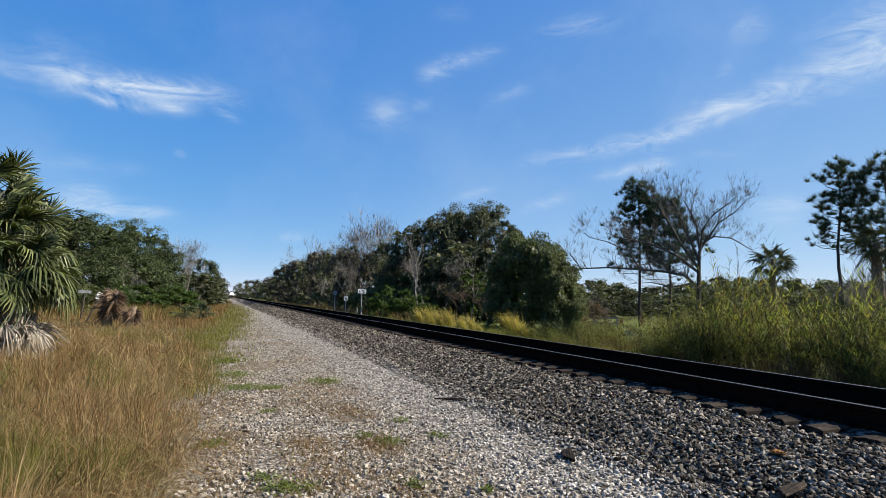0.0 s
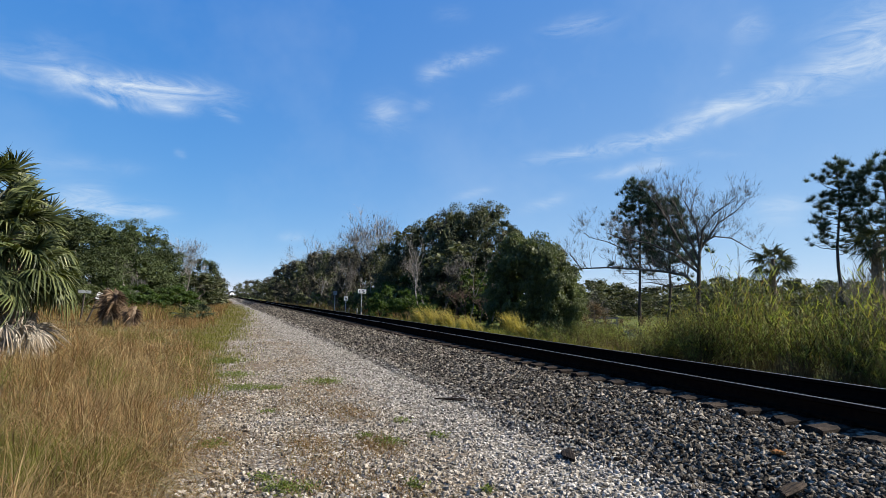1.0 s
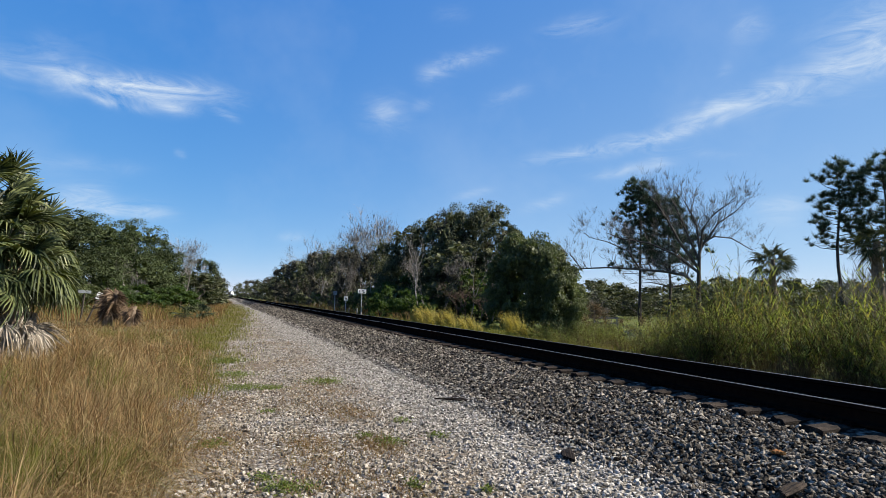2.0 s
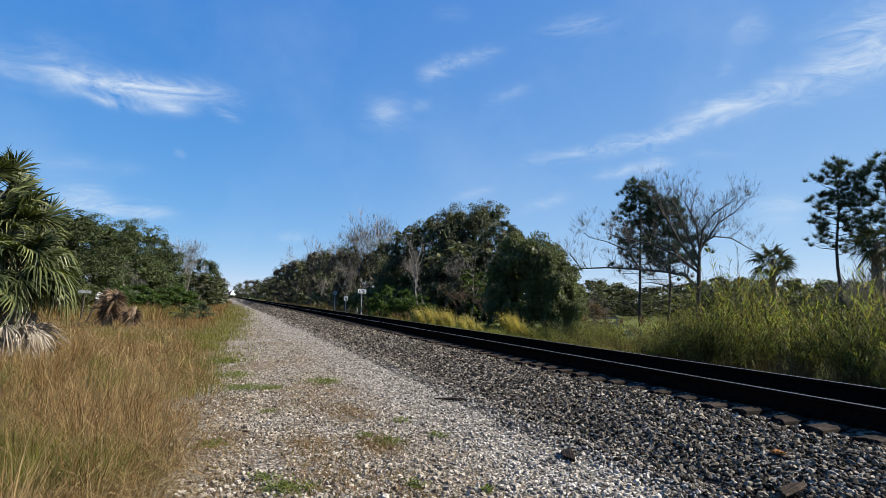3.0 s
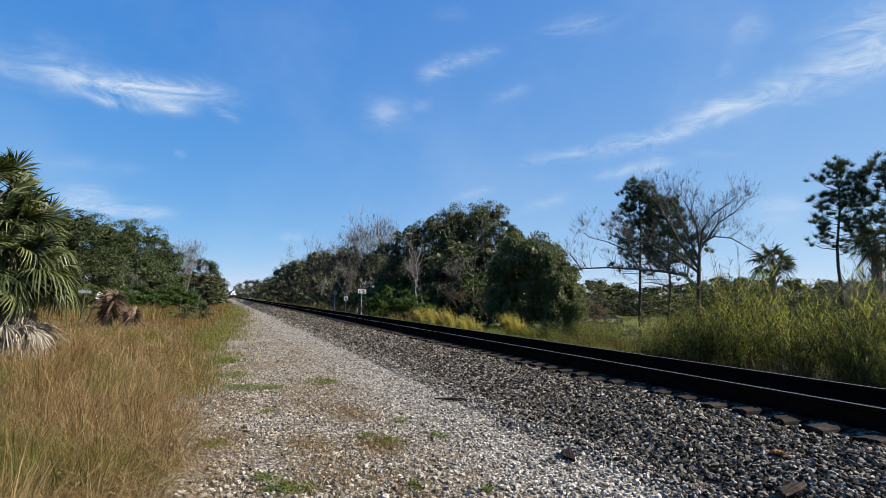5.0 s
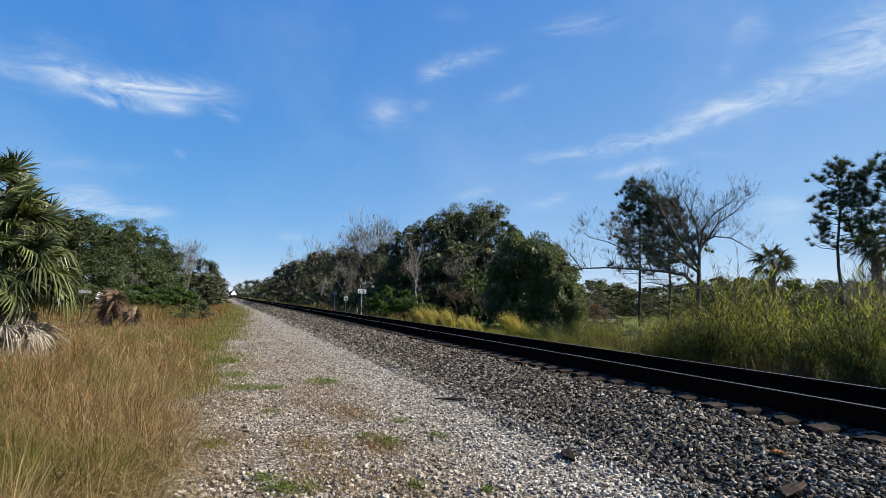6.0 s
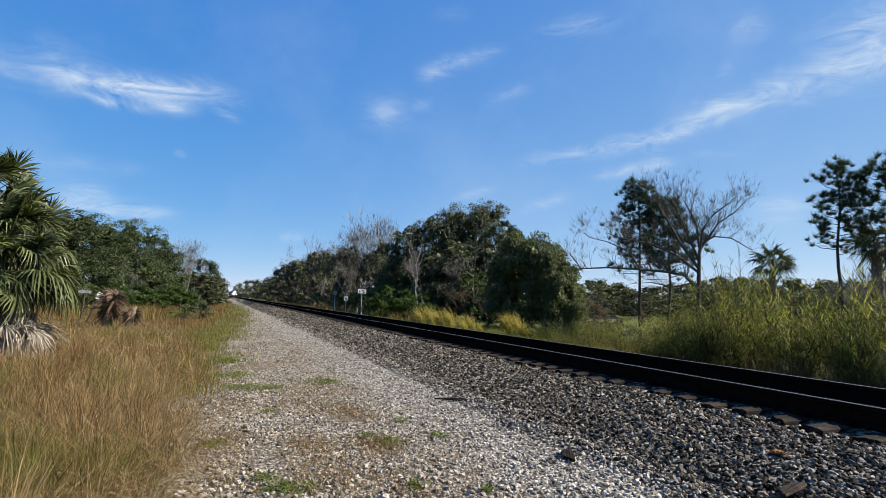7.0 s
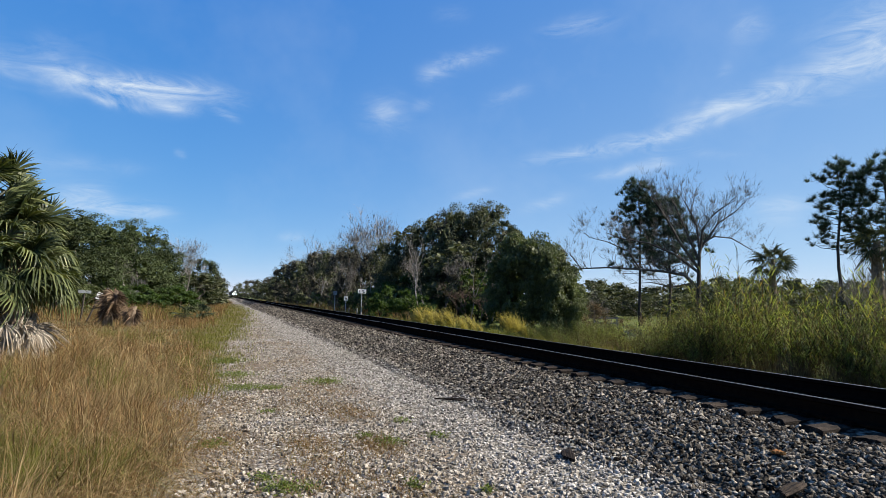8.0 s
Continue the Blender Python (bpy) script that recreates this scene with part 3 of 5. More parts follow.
def stone_scatter(name, seed, xs, ys, z_at, sizes, corners=12):
    """Angular stones lying on a surface, joined into one mesh."""
    rng = np.random.default_rng(seed)
    n = len(xs)
    if corners == 12:
        g = (1 + 5 ** 0.5) / 2
        unit = np.array([(-1, g, 0), (1, g, 0), (-1, -g, 0), (1, -g, 0), (0, -1, g), (0, 1, g), (0, -1, -g), (0, 1, -g), (g, 0, -1), (g, 0, 1), (-g, 0, -1), (-g, 0, 1)]) / 1.9
        tri = np.array([(0, 11, 5), (0, 5, 1), (0, 1, 7), (0, 7, 10), (0, 10, 11), (1, 5, 9), (5, 11, 4), (11, 10, 2), (10, 7, 6), (7, 1, 8),
                        (3, 9, 4), (3, 4, 2), (3, 2, 6), (3, 6, 8), (3, 8, 9), (4, 9, 5), (2, 4, 11), (6, 2, 10), (8, 6, 7), (9, 8, 1)])
    else:
        unit = np.array([(1, 0, 0), (0, 1, 0), (-1, 0, 0), (0, -1, 0), (0, 0, 1), (0, 0, -1)], dtype=float)
        tri = np.array([(0, 1, 4), (1, 2, 4), (2, 3, 4), (3, 0, 4), (1, 0, 5), (2, 1, 5), (3, 2, 5), (0, 3, 5)])
    v = unit[None] * (1 + rng.normal(0, 0.23, (n, corners, 3))) + rng.normal(0, 0.13, (n, corners, 3))
    v *= (sizes[:, None] * np.stack([rng.uniform(0.8, 1.35, n), rng.uniform(0.6, 1.0, n), rng.uniform(0.4, 0.85, n)], 1))[:, None]
    a, b, c = rng.uniform(0, 2 * np.pi, n), rng.normal(0, 0.5, n), rng.normal(0, 0.5, n)
    for ang, (i, j) in ((b, (1, 2)), (c, (0, 2)), (a, (0, 1))):
        ca, sa = np.cos(ang)[:, None], np.sin(ang)[:, None]
        vi, vj = v[:, :, i].copy(), v[:, :, j].copy()
        v[:, :, i], v[:, :, j] = ca * vi - sa * vj, sa * vi + ca * vj
    z = np.array([z_at(x, y) for x, y in zip(xs, ys)])
    v += np.stack([xs, ys, z + sizes * rng.uniform(0.05, 0.45, n)], 1)[:, None]
    t = (np.arange(n) * corners)[:, None, None] + tri[None]
    return mesh_np(name, v.reshape(-1, 3), t.reshape(-1, 3))


def thinning(rng, count, x0, x1, near, full, far):
    """Places whose density falls off with the square of the distance past full."""
    w_near, w_far = full - near, full * full * (1 / full - 1 / far)
    ys = np.where(rng.uniform(size=count) < w_near / (w_near + w_far), rng.uniform(near, full, count),
                  1 / (1 / full - rng.uniform(size=count) * (1 / full - 1 / far)))
    return rng.uniform(x0, x1, count), ys


def build_stones():
    rng = np.random.default_rng(11)
    def spread(name, seed, xs, ys, z_at, sizes, material, label, parent=None):
        near = ys < 5.8
        for half, corners in ((near, 12), (~near, 6)):
            stuff_mesh(name, stone_scatter(name, seed + corners, xs[half], ys[half], z_at, sizes[half], corners=corners), material, label, name.replace("_", " "), parent)
    xs, ys = thinning(rng, 29000, 3.75, 5.82, 2.6, 8.5, 110.0)
    spread("ballast_stones", 3, xs, ys, bed_z, rng.uniform(0.014, 0.034, len(xs)) * np.clip(0.8 + ys * 0.025, 1, 1.9), BALLAST, "loose dark and pale grey crushed ballast stones", ballast)
    xs, ys = thinning(rng, 40000, -0.7, 4.0, 3.9, 8.5, 60.0)
    keep = np.array([x > -0.25 + min(2.3, 0.055 * max(0, y - 10)) + 0.6 * fade_noise(x, y, 1.3) and not (fade_noise(x, y, 0.55, 21) + 0.4 * fade_noise(x, y, 2.2, 5) > 0.28 and x < 2.9 and random.random() < 0.75)
                     for x, y in zip(xs, ys)])
    xs, ys = xs[keep], ys[keep]
    size = rng.uniform(0.009, 0.022, len(xs)) * rng.choice([0.9, 1.2, 1.55], len(xs), p=[0.5, 0.35, 0.15]) * np.clip(0.75 + ys * 0.025, 1, 1.9)
    spread("gravel", 4, xs, ys, lambda x, y: max(ground_z(x, y), bed_z(x, y) if x > 3.35 else -9), size, GRAVEL, "pale limestone gravel scattered along the path")
    # loose larger stones that can be picked up singly
    variants = []
    for k in range(6):
        me = stone_scatter("stone", 40 + k, np.zeros(1), np.zeros(1), lambda x, y: 0.0, np.array([0.042]))
        me.materials.append(BALLAST)
        variants.append(me)
    for k in range(260):
        y = rng.uniform(3.0, 8.5)
        x = rng.uniform(3.9, 5.6)
        ob = new("stone", variants[k % 6])
        ob.parent = ballast
        ob.matrix_basis = pose(x, y, bed_z(x, y) + 0.018, rng.uniform(-40, 40), rng.uniform(-40, 40), rng.uniform(0, 360)) @ Matrix.Scale(rng.uniform(0.6, 0.95), 4)


def build_track():
    track = thing("railway_track", "single railway track of rusty rails on weathered wooden sleepers", "railway track", kind="structure")
    # rail outline in x, z about its middle, foot at -0.208
    foot = [(-0.075, -0.208), (0.075, -0.208), (0.075, -0.178), (0.02, -0.163), (0.0095, -0.15), (0.0095, -0.06), (0.036, -0.043), (0.0375, -0.006), (0.033, 0.0)]
    body = foot + [(-x, z) for x, z in reversed(foot[2:])]
    cap = [(-0.022, -0.006), (0.022, -0.006), (0.02, 0.0015), (-0.02, 0.0015)]
    lengths = [round(v, 2) for v in uneven_axis(-60, 1500, -4, 40, 1.0)]
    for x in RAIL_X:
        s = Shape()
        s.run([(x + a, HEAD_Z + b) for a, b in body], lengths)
        rail = part("rail", s, RAIL_SIDE, track, "rusty steel rail, sides coloured near-black as in deep shade")
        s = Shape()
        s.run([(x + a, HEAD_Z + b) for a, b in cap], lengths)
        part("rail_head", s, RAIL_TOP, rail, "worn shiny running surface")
    rnd = random.Random(8)
    ties = []
    for k in range(6):
        s = Shape()
        s.box((0, 0, -0.09), (2.59, 0.23, 0.18))
        bm = bmesh.new()
        bm.from_mesh(s.mesh("sleeper"))
        bmesh.ops.subdivide_edges(bm, edges=[e for e in bm.edges if abs((e.verts[0].co - e.verts[1].co).x) > 1], cuts=7)
        bmesh.ops.subdivide_edges(bm, edges=[e for e in bm.edges if abs((e.verts[0].co - e.verts[1].co).y) > 0.1], cuts=4)
        groove = [rnd.uniform(-0.016, 0.0) for i in range(6)]
        for v in bm.verts:
            i = min(5, max(0, round((v.co.y + 0.115) / 0.046)))
            if v.co.z > -0.02:
                v.co.z += (groove[i] + rnd.gauss(0, 0.004)) * (1.0 if abs(v.co.x) > 0.9 else 0.3) - 0.012 * (abs(v.co.y) > 0.1)
            end = abs(v.co.x) > 1.25
            v.co += Vector((rnd.gauss(0, 0.022 if end else 0.01), rnd.gauss(0, 0.007), -0.012 * end))
        me = bpy.data.meshes.new("sleeper")
        bm.to_mesh(me)
        bm.free()
        me.materials.append(TIE_WOOD)
        ties.append(me)
    plate = Shape()
    plate.box((0, 0, 0.008), (0.34, 0.19, 0.016))
    for sx in (-0.11, 0.11):
        for sy in (-0.06, 0.06):
            plate.box((sx, sy, 0.028), (0.03, 0.03, 0.03))
    plate = plate.mesh("tie_plate")
    # plates share the rails' shade-darkened colour
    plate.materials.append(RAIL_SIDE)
    for k in range(230):
        y = 3.892 + 0.495 * (k - 10)
        tie = new("sleeper", ties[(k * 5 + k // 7) % 6])
        tie.parent = track
        tie.matrix_basis = pose(TRACK_X + rnd.gauss(0, 0.03), y + rnd.gauss(0, 0.015), TIE_TOP + rnd.gauss(0, 0.002), rnd.gauss(0, 0.4), rnd.gauss(0, 0.3), rnd.gauss(0, 0.7))
        if k < 50:
            for x in RAIL_X:
                p = new("tie_plate", plate)
                p.parent = track
                p.matrix_basis = pose(x, y, TIE_TOP - 0.001)
    far = Shape()
    for k in range(230, 700):
        far.box((TRACK_X, 3.892 + 0.495 * (k - 10), TIE_TOP - 0.09), (2.59, 0.23, 0.18))
    ob = part("far_sleepers", far, TIE_WOOD, track)
    ob["kind"] = "stuff"
    # timber offcuts and a splinter on the stones
    for name, x, y, ln_, w, rz, mat, label in (
            ("timber_offcut", 3.42, 5.4, 0.5, 0.09, 62, TIE_WOOD, "dark rotten piece of sleeper timber on the gravel"),
            ("timber_offcut", 3.55, 8.75, 0.75, 0.05, -35, TIE_WOOD, "dark splintered stick lying on the gravel"),
            ("timber_offcut", 4.35, 3.55, 0.6, 0.07, 20, TIE_WOOD, "dark split timber lying on the ballast"),
            ("wood_chip", 4.85, 4.15, 0.24, 0.07, 65, CHIP, "orange splinter of broken wood on the ballast")):
        s = Shape()
        for k in range(4):
            s.tube([(-ln_ / 2 + k * 0.03, (k - 1.5) * w * 0.3, 0), (0, (k - 1.5) * w * 0.33, 0.01 * (k % 2)), (ln_ / 2 - k * 0.05, (k - 1.5) * w * 0.25, 0.004)],
                   [w * 0.22, w * 0.3, w * 0.12], 5)
        ob = part(name, s, mat, None, label)
        tagged(ob, label, "wood scrap")
        ob.matrix_basis = pose(x, y, max(ground_z(x, y), bed_z(x, y)) + 0.035, 0, 8 if x > 4.4 else 0, rz)


# ---- trees ----
SWAY = []   # (object, rest pose, amplitude in degrees, period, phase, axis) for motions()


def oak_kind(seed, clumps, per, size, tall=10.0, wide=4.2, low=0.12, leaf=None, moss=0, bark=None, clump_r=0.55, fill=1500, fill_size=0.5, lobes=30, forks=2):
    """A broad-leaved tree at the origin: trunk with limbs, crown of clumps, perhaps hanging moss."""
    rng, rnd = np.random.default_rng(seed), random.Random(seed)
    tree = new("tree")
    s, tips = Shape(), []
    grow(s, rnd, Vector((0, 0, -0.2)), Vector((rnd.gauss(0, 0.08), rnd.gauss(0, 0.08), 1)), tall * 0.28, tall * 0.02, forks, tips, (2, 3), 0.7, 0.18, 0.78, 3, 0.66, 6)
    part("trunk", s, bark or BARK, tree)
    blobs = []
    for k in range(lobes):
        a, h = rnd.uniform(0, 2 * math.pi), rnd.uniform(low, 0.90)
        reach = wide * math.sqrt(max(0.05, 1 - ((h - 0.42) / 0.55) ** 2)) * rnd.uniform(0.3, 0.85)
        blobs.append(((reach * math.cos(a), reach * math.sin(a), tall * h), tall * rnd.uniform(0.07, 0.13)))
    part("crown", crown_mesh("crown", rng, blobs, clumps, per, size, 0.5, clump_r, fill, fill_size), leaf or LEAF_OAK, tree)
    if moss:
        pick = rng.choice(len(blobs), moss)
        c = np.array([b[0] for b in blobs])[pick]
        r = np.array([b[1] for b in blobs])[pick]
        d = rng.normal(size=(moss, 3))
        d /= np.linalg.norm(d, axis=1, keepdims=True)
        p = c + d * r[:, None] * 1.15
        length = rng.uniform(0.3, 1.1, moss) * tall * 0.07
        v, q, t = blades(rng, p, -length, rng.normal(0, 0.06, (moss, 2)), rng.uniform(0.025, 0.07, moss), 0, 2)
        part("moss", mesh_np("moss", v, q, t), MOSS, tree, "hanging grey moss")["kind"] = "stuff"
    return tree


def bare_kind(seed, tall=10.0, depth=5, twig=None, spread=0.5, lean=(0, 0), haze=0, first=0.27, r0=0.018, split=(2, 3), up=0.2, fan=9, fine=0.0022):
    """A leafless tree: trunk and ever finer limbs; haze adds dry twigs and moss shreds."""
    rng, rnd = np.random.default_rng(seed), random.Random(seed)
    tree = new("bare_tree")
    s, tips = Shape(), []
    grow(s, rnd, Vector((0, 0, -0.2)), Vector((lean[0], lean[1], 1)).normalized(), tall * first, tall * r0, depth, tips, split, spread, up, 0.74, 3, 0.66, 6)
    part("trunk", s, twig or TWIG, tree)
    n = len(tips) * fan
    base = np.array([tuple(tips[i // fan][0]) for i in range(n)])
    dirs = np.array([tuple(tips[i // fan][1]) for i in range(n)]) + rng.normal(0, 0.55, (n, 3))
    length = rng.uniform(0.03, 0.09, n) * tall
    v, q, t = blades(rng, base, dirs[:, 2] * length, dirs[:, :2] * length[:, None], np.full(n, tall * fine), 0.0, 2)
    part("twig_haze", mesh_np("twig_haze", v, q, t), twig or TWIG, tree)["kind"] = "stuff"
    if haze:
        pick = rng.choice(len(tips), haze)
        p = np.array([tuple(tips[i][0]) for i in pick]) + rng.normal(0, tall * 0.05, (haze, 3))
        v, t = leaves(rng, p, rng.normal(size=(haze, 3)), tall * 0.013, tall * 0.005)
        part("dry_leaves", mesh_np("dry_leaves", v, t), MOSS, tree, "withered grey-brown leaves and moss")
    return tree


def put(kind, name, x, y, tall, label, category="tree", group="", wide=1.0, turn=0.0, unit=10.0, z=None):
    k = tall / unit
    ob = copy_thing(kind, pose(x, y, ground_z(x, y) if z is None else z, 0, 0, turn) @ Matrix.Diagonal((k * wide, k * wide, k, 1)))
    ob.name = name
    return tagged(ob, label, category, group)


def discard(*kinds):
    for kind in kinds:
        for o in (*kind.children_recursive, kind):
            bpy.data.objects.remove(o)


# x, y, height, breadth of the trees that make the edge of the woods
LEFT_WOOD = [(-11.7, 44.5, 6.9, 1.0), (-10.8, 46.8, 7.1, 1.0), (-10.5, 50.9, 7.1, 1.0), (-9.7, 54.1, 7.2, 1.0), (-8.4, 57.4, 7.6, 0.95), (-7.3, 61.6, 7.4, 0.9),
             (-6.8, 67.7, 6.7, 1.0), (-3.3, 84.9, 6.7, 0.75), (-2.4, 100.0, 6.2, 0.8), (-1.5, 130.0, 5.7, 0.8), (-0.9, 170.0, 5.0, 0.8)]
RIGHT_FAR = [(9.4, 329.9, 9.0, 1.10), (12.9, 299.7, 9.6, 1.10), (15.8, 269.5, 9.7, 1.00), (16.5, 229.4, 9.2, 0.90), (14.4, 161.4, 9.0, 0.75), (14.6, 137.3, 9.8, 0.80),
             (16.1, 125.0, 10.4, 0.80), (17.3, 116.4, 10.9, 0.80),
             (11.8, 149.5, 6.8, 0.8), (13.0, 139.4, 8.6, 0.8), (13.8, 127.3, 9.3, 0.8), (13.6, 117.2, 9.2, 0.75), (14.9, 111.0, 9.7, 0.75), (16.0, 103.8, 10.0, 0.75), (16.4, 96.6, 9.8, 0.65), (16.1, 88.6, 8.6, 0.6), (18.1, 82.0, 8.8, 0.6), (19.1, 77.7, 8.5, 0.6), (19.3, 71.4, 8.6, 0.6)]
RIGHT_WOOD = [(15.2, 78.0, 9.0, 0.42), (17.9, 64.1, 8.7, 0.60), (18.6, 61.3, 9.6, 0.62), (19.7, 59.5, 10.2, 0.60), (20.6, 57.9, 10.5, 0.55), (21.2, 54.9, 11.5, 0.55),
              (23.0, 54.1, 11.9, 0.55), (23.9, 52.4, 11.3, 0.55), (24.2, 49.7, 9.2, 0.60)]
LEFT_BARE = [(-6.1, 77.8, 8.4), (-4.3, 79.9, 8.3), (-6.9, 55.6, 5.0), (-7.3, 51.5, 4.4), (-5.2, 78.5, 7.2), (-5.7, 76.0, 7.4), (-3.7, 81.0, 6.6), (-8.2, 53.0, 4.4)]
RIGHT_BARE = [(19.2, 88.0, 13.9), (20.5, 83.9, 14.3), (21.8, 81.1, 12.8), (16.1, 112.8, 12.1), (17.8, 104.0, 11.9), (19.0, 94.1, 13.2), (16.3, 131.0, 12.6),
              (15.5, 103.2, 10.4), (18.2, 81.6, 11.6), (14.8, 120.0, 10.0), (19.9, 74.4, 11.2)]
FRONT_BARE = [(15.5, 48.0, 8.0), (16.3, 47.0, 6.4), (19.4, 45.6, 6.1), (13.4, 68.4, 6.8), (20.6, 43.9, 6.1), (17.8, 48.2, 6.4), (14.6, 60.0, 5.9)]
FAR_TREES = [(49.5, 72.8, 4.9), (53.9, 77.0, 5.4), (58.8, 80.9, 5.7), (54.8, 72.7, 4.6), (59.9, 76.3, 4.5), (56.3, 67.7, 4.3), (61.6, 71.0, 4.7), (67.1, 74.1, 5.1), (62.6, 66.0, 5.0), (68.0, 69.2, 5.4), (62.8, 61.7, 5.6),
             (68.1, 64.8, 6.0), (73.5, 67.8, 6.1), (67.9, 60.6, 5.6), (73.7, 63.1, 5.8), (68.2, 55.6, 5.4), (74.1, 57.9, 5.5), (80.1, 59.9, 5.7), (74.1, 52.8, 5.4), (80.3, 54.5, 5.6), (73.9, 47.8, 5.4), (79.8, 49.6, 5.6)]


def build_woods():
    rnd = random.Random(5)
    oaks = [oak_kind(20 + k, 230, 54, 0.17, moss=(0, 260, 160)[k], leaf=(LEAF_OAK, LEAF_GREY, LEAF_OAK)[k], low=(0.08, 0.12, 0.05)[k], wide=4.6, forks=4) for k in range(3)]
    sides = [oak_kind(25 + k, 200, 55, 0.19, wide=4.6, low=0.06, leaf=LEAF_SHADE) for k in range(2)]
    fars = [oak_kind(30 + k, 150, 18, 0.23, wide=4.8, low=0.02, fill=1000, fill_size=0.6, clump_r=0.6, lobes=44, leaf=(LEAF_OAK, LEAF_GREY)[k]) for k in range(2)]
    tiny = [oak_kind(33 + k, 90, 8, 0.36, wide=5.0, low=0.0, fill=520, fill_size=0.9, clump_r=0.7, lobes=44) for k in range(2)]
    for k, (x, y, h, w) in enumerate(LEFT_WOOD):
        put(sides[k % 2] if y < 90 else fars[k % 2], "oak_tree", x, y, h * 1.0, "dark green live oak in a dense woodland edge", "tree", "woods", w * 1.25, rnd.uniform(0, 360))
    for k in range(10):
        y = 46 + 190 * (k / 9) ** 1.4
        x = -12.5 + 9 * smooth_step(60, 170, y) - rnd.uniform(2, 7)
        put(fars[k % 2], "oak_tree", x, y, rnd.uniform(5.2, 6.4), "dark green live oak in a dense woodland edge", "tree", "woods", rnd.uniform(1.1, 1.4), rnd.uniform(0, 360))
    for k, (x, y, h, w) in enumerate(RIGHT_FAR):
        put(fars[k % 2], "oak_tree", x, y, h * 1.02, "dark live oak at the far edge of the woods", "tree", "woods", w * 1.15, rnd.uniform(0, 360))
    for k, (x, y, h, w) in enumerate(RIGHT_FAR[:5] + LEFT_WOOD[-4:]):
        put(tiny[k % 2], "oak_tree", x, y * 0.98, h * 0.66, "low dark tree at the far edge of the woods", "tree", "woods", 2.2, rnd.uniform(0, 360))
    for k, (x, y, h, w) in enumerate(RIGHT_WOOD):
        put(oaks[(1, 0, 2, 0, 2, 0, 1, 2, 0)[k]], "oak_tree", x, y, h * 1.02, "dark live oak hung with grey moss in the woods", "tree", "woods", w * 1.35, rnd.uniform(0, 360))
    for k in range(18):
        y = 50 + 330 * (k / 17) ** 1.6
        x = 21.5 + rnd.uniform(0, 6) * smooth_step(50, 130, y)
        put(fars[k % 2], "oak_tree", x, y, rnd.uniform(6.2, 7.8) + min(2.2, y * 0.012), "dark live oak hung with grey moss in the woods", "tree", "woods", rnd.uniform(1.1, 1.35), rnd.uniform(0, 360))
    for k, (x, y, h) in enumerate(FAR_TREES):
        put(tiny[k % 2], "oak_tree", x, y, h * 1.0, "distant rounded dark tree beyond the meadow", "tree", "distant trees", 1.5, rnd.uniform(0, 360))
        put(tiny[k % 2], "oak_tree", x * 0.93 + 1.2, y * 0.93, h * 0.72, "low dark tree in the far woodland edge", "tree", "distant trees", 2.4, rnd.uniform(0, 360))
    for k in range(20):
        u = k / 19
        x, y = 38 + 36 * u + rnd.uniform(-2, 2), 60 - 22 * u + rnd.uniform(-3, 4)
        put(tiny[k % 2], "oak_tree", x, y, rnd.uniform(2.3, 3.1), "low dark tree beyond the pond", "tree", "distant trees", 2.0, rnd.uniform(0, 360))
    for x, y, h in ((12.0, 645.0, 7.0), (2.0, 700.0, 6.5), (-8.0, 660.0, 7.0), (24.0, 620.0, 8.0)):
        put(tiny[0], "oak_tree", x, y, h, "hazy distant tree at the end of the line", "tree", "distant trees", 1.6, rnd.uniform(0, 360))
    greys = [bare_kind(50, 10, 6, TWIG_PALE, 0.62, haze=0, up=0.2, split=(2, 2)), bare_kind(51, 10, 5, TWIG, 0.65, haze=500, up=0.14), bare_kind(53, 10, 5, TWIG_PALE, 0.6, (0.2, 0.1), haze=300, up=0.1)]
    for k, (x, y, h) in enumerate(LEFT_BARE + RIGHT_BARE):
        put(greys[k % 3], "bare_tree", x, y, h * 1.16, "leafless silver-grey tree among the dark woods", "tree", "woods", 0.95, rnd.uniform(0, 360))
    brown = bare_kind(56, 5.0, 5, TWIG_BROWN, 0.6, up=0.16, r0=0.009, first=0.2, fan=6)
    for x, y, h in ((18.6, 44.2, 5.2), (19.2, 43.2, 5.0), (18.0, 45.4, 4.8), (18.4, 39.6, 4.0), (22.6, 35.5, 2.2), (23.4, 35.0, 2.0), (24.2, 34.4, 1.9), (25.0, 34.0, 1.8), (24.6, 36.4, 2.2), (13.6, 72.0, 2.0), (14.0, 80.0, 2.2), (12.6, 66.0, 1.6)):
        put(brown, "bare_shrub", x, y, h, "leafless reddish-brown shrub at the edge of the woods", "shrub", "underwood", 1.2, rnd.uniform(0, 360), 5.0)
    discard(brown)
    thin = [bare_kind(54, 10, 4, TWIG_PALE, 0.5, (0.25, 0.0), up=0.25, r0=0.011, split=(2, 2), first=0.34), bare_kind(55, 10, 5, BARK, 0.55, (-0.15, 0.1), haze=200, up=0.2, r0=0.010, first=0.3)]
    for k, (x, y, h) in enumerate(FRONT_BARE):
        put(thin[k % 2], "bare_tree", x, y, h, "thin leafless tree before the dark woods", "tree", "woods", 0.9, rnd.uniform(0, 360))
    # underwood along both edges
    shrubs = [oak_kind(60 + k, 60, 28, 0.125, 3.0, 1.8, 0.03, LEAF_VINE if k else LEAF_BUSH, bark=BARK_DARK, clump_r=0.32, fill=450, fill_size=0.36, lobes=20) for k in range(2)]
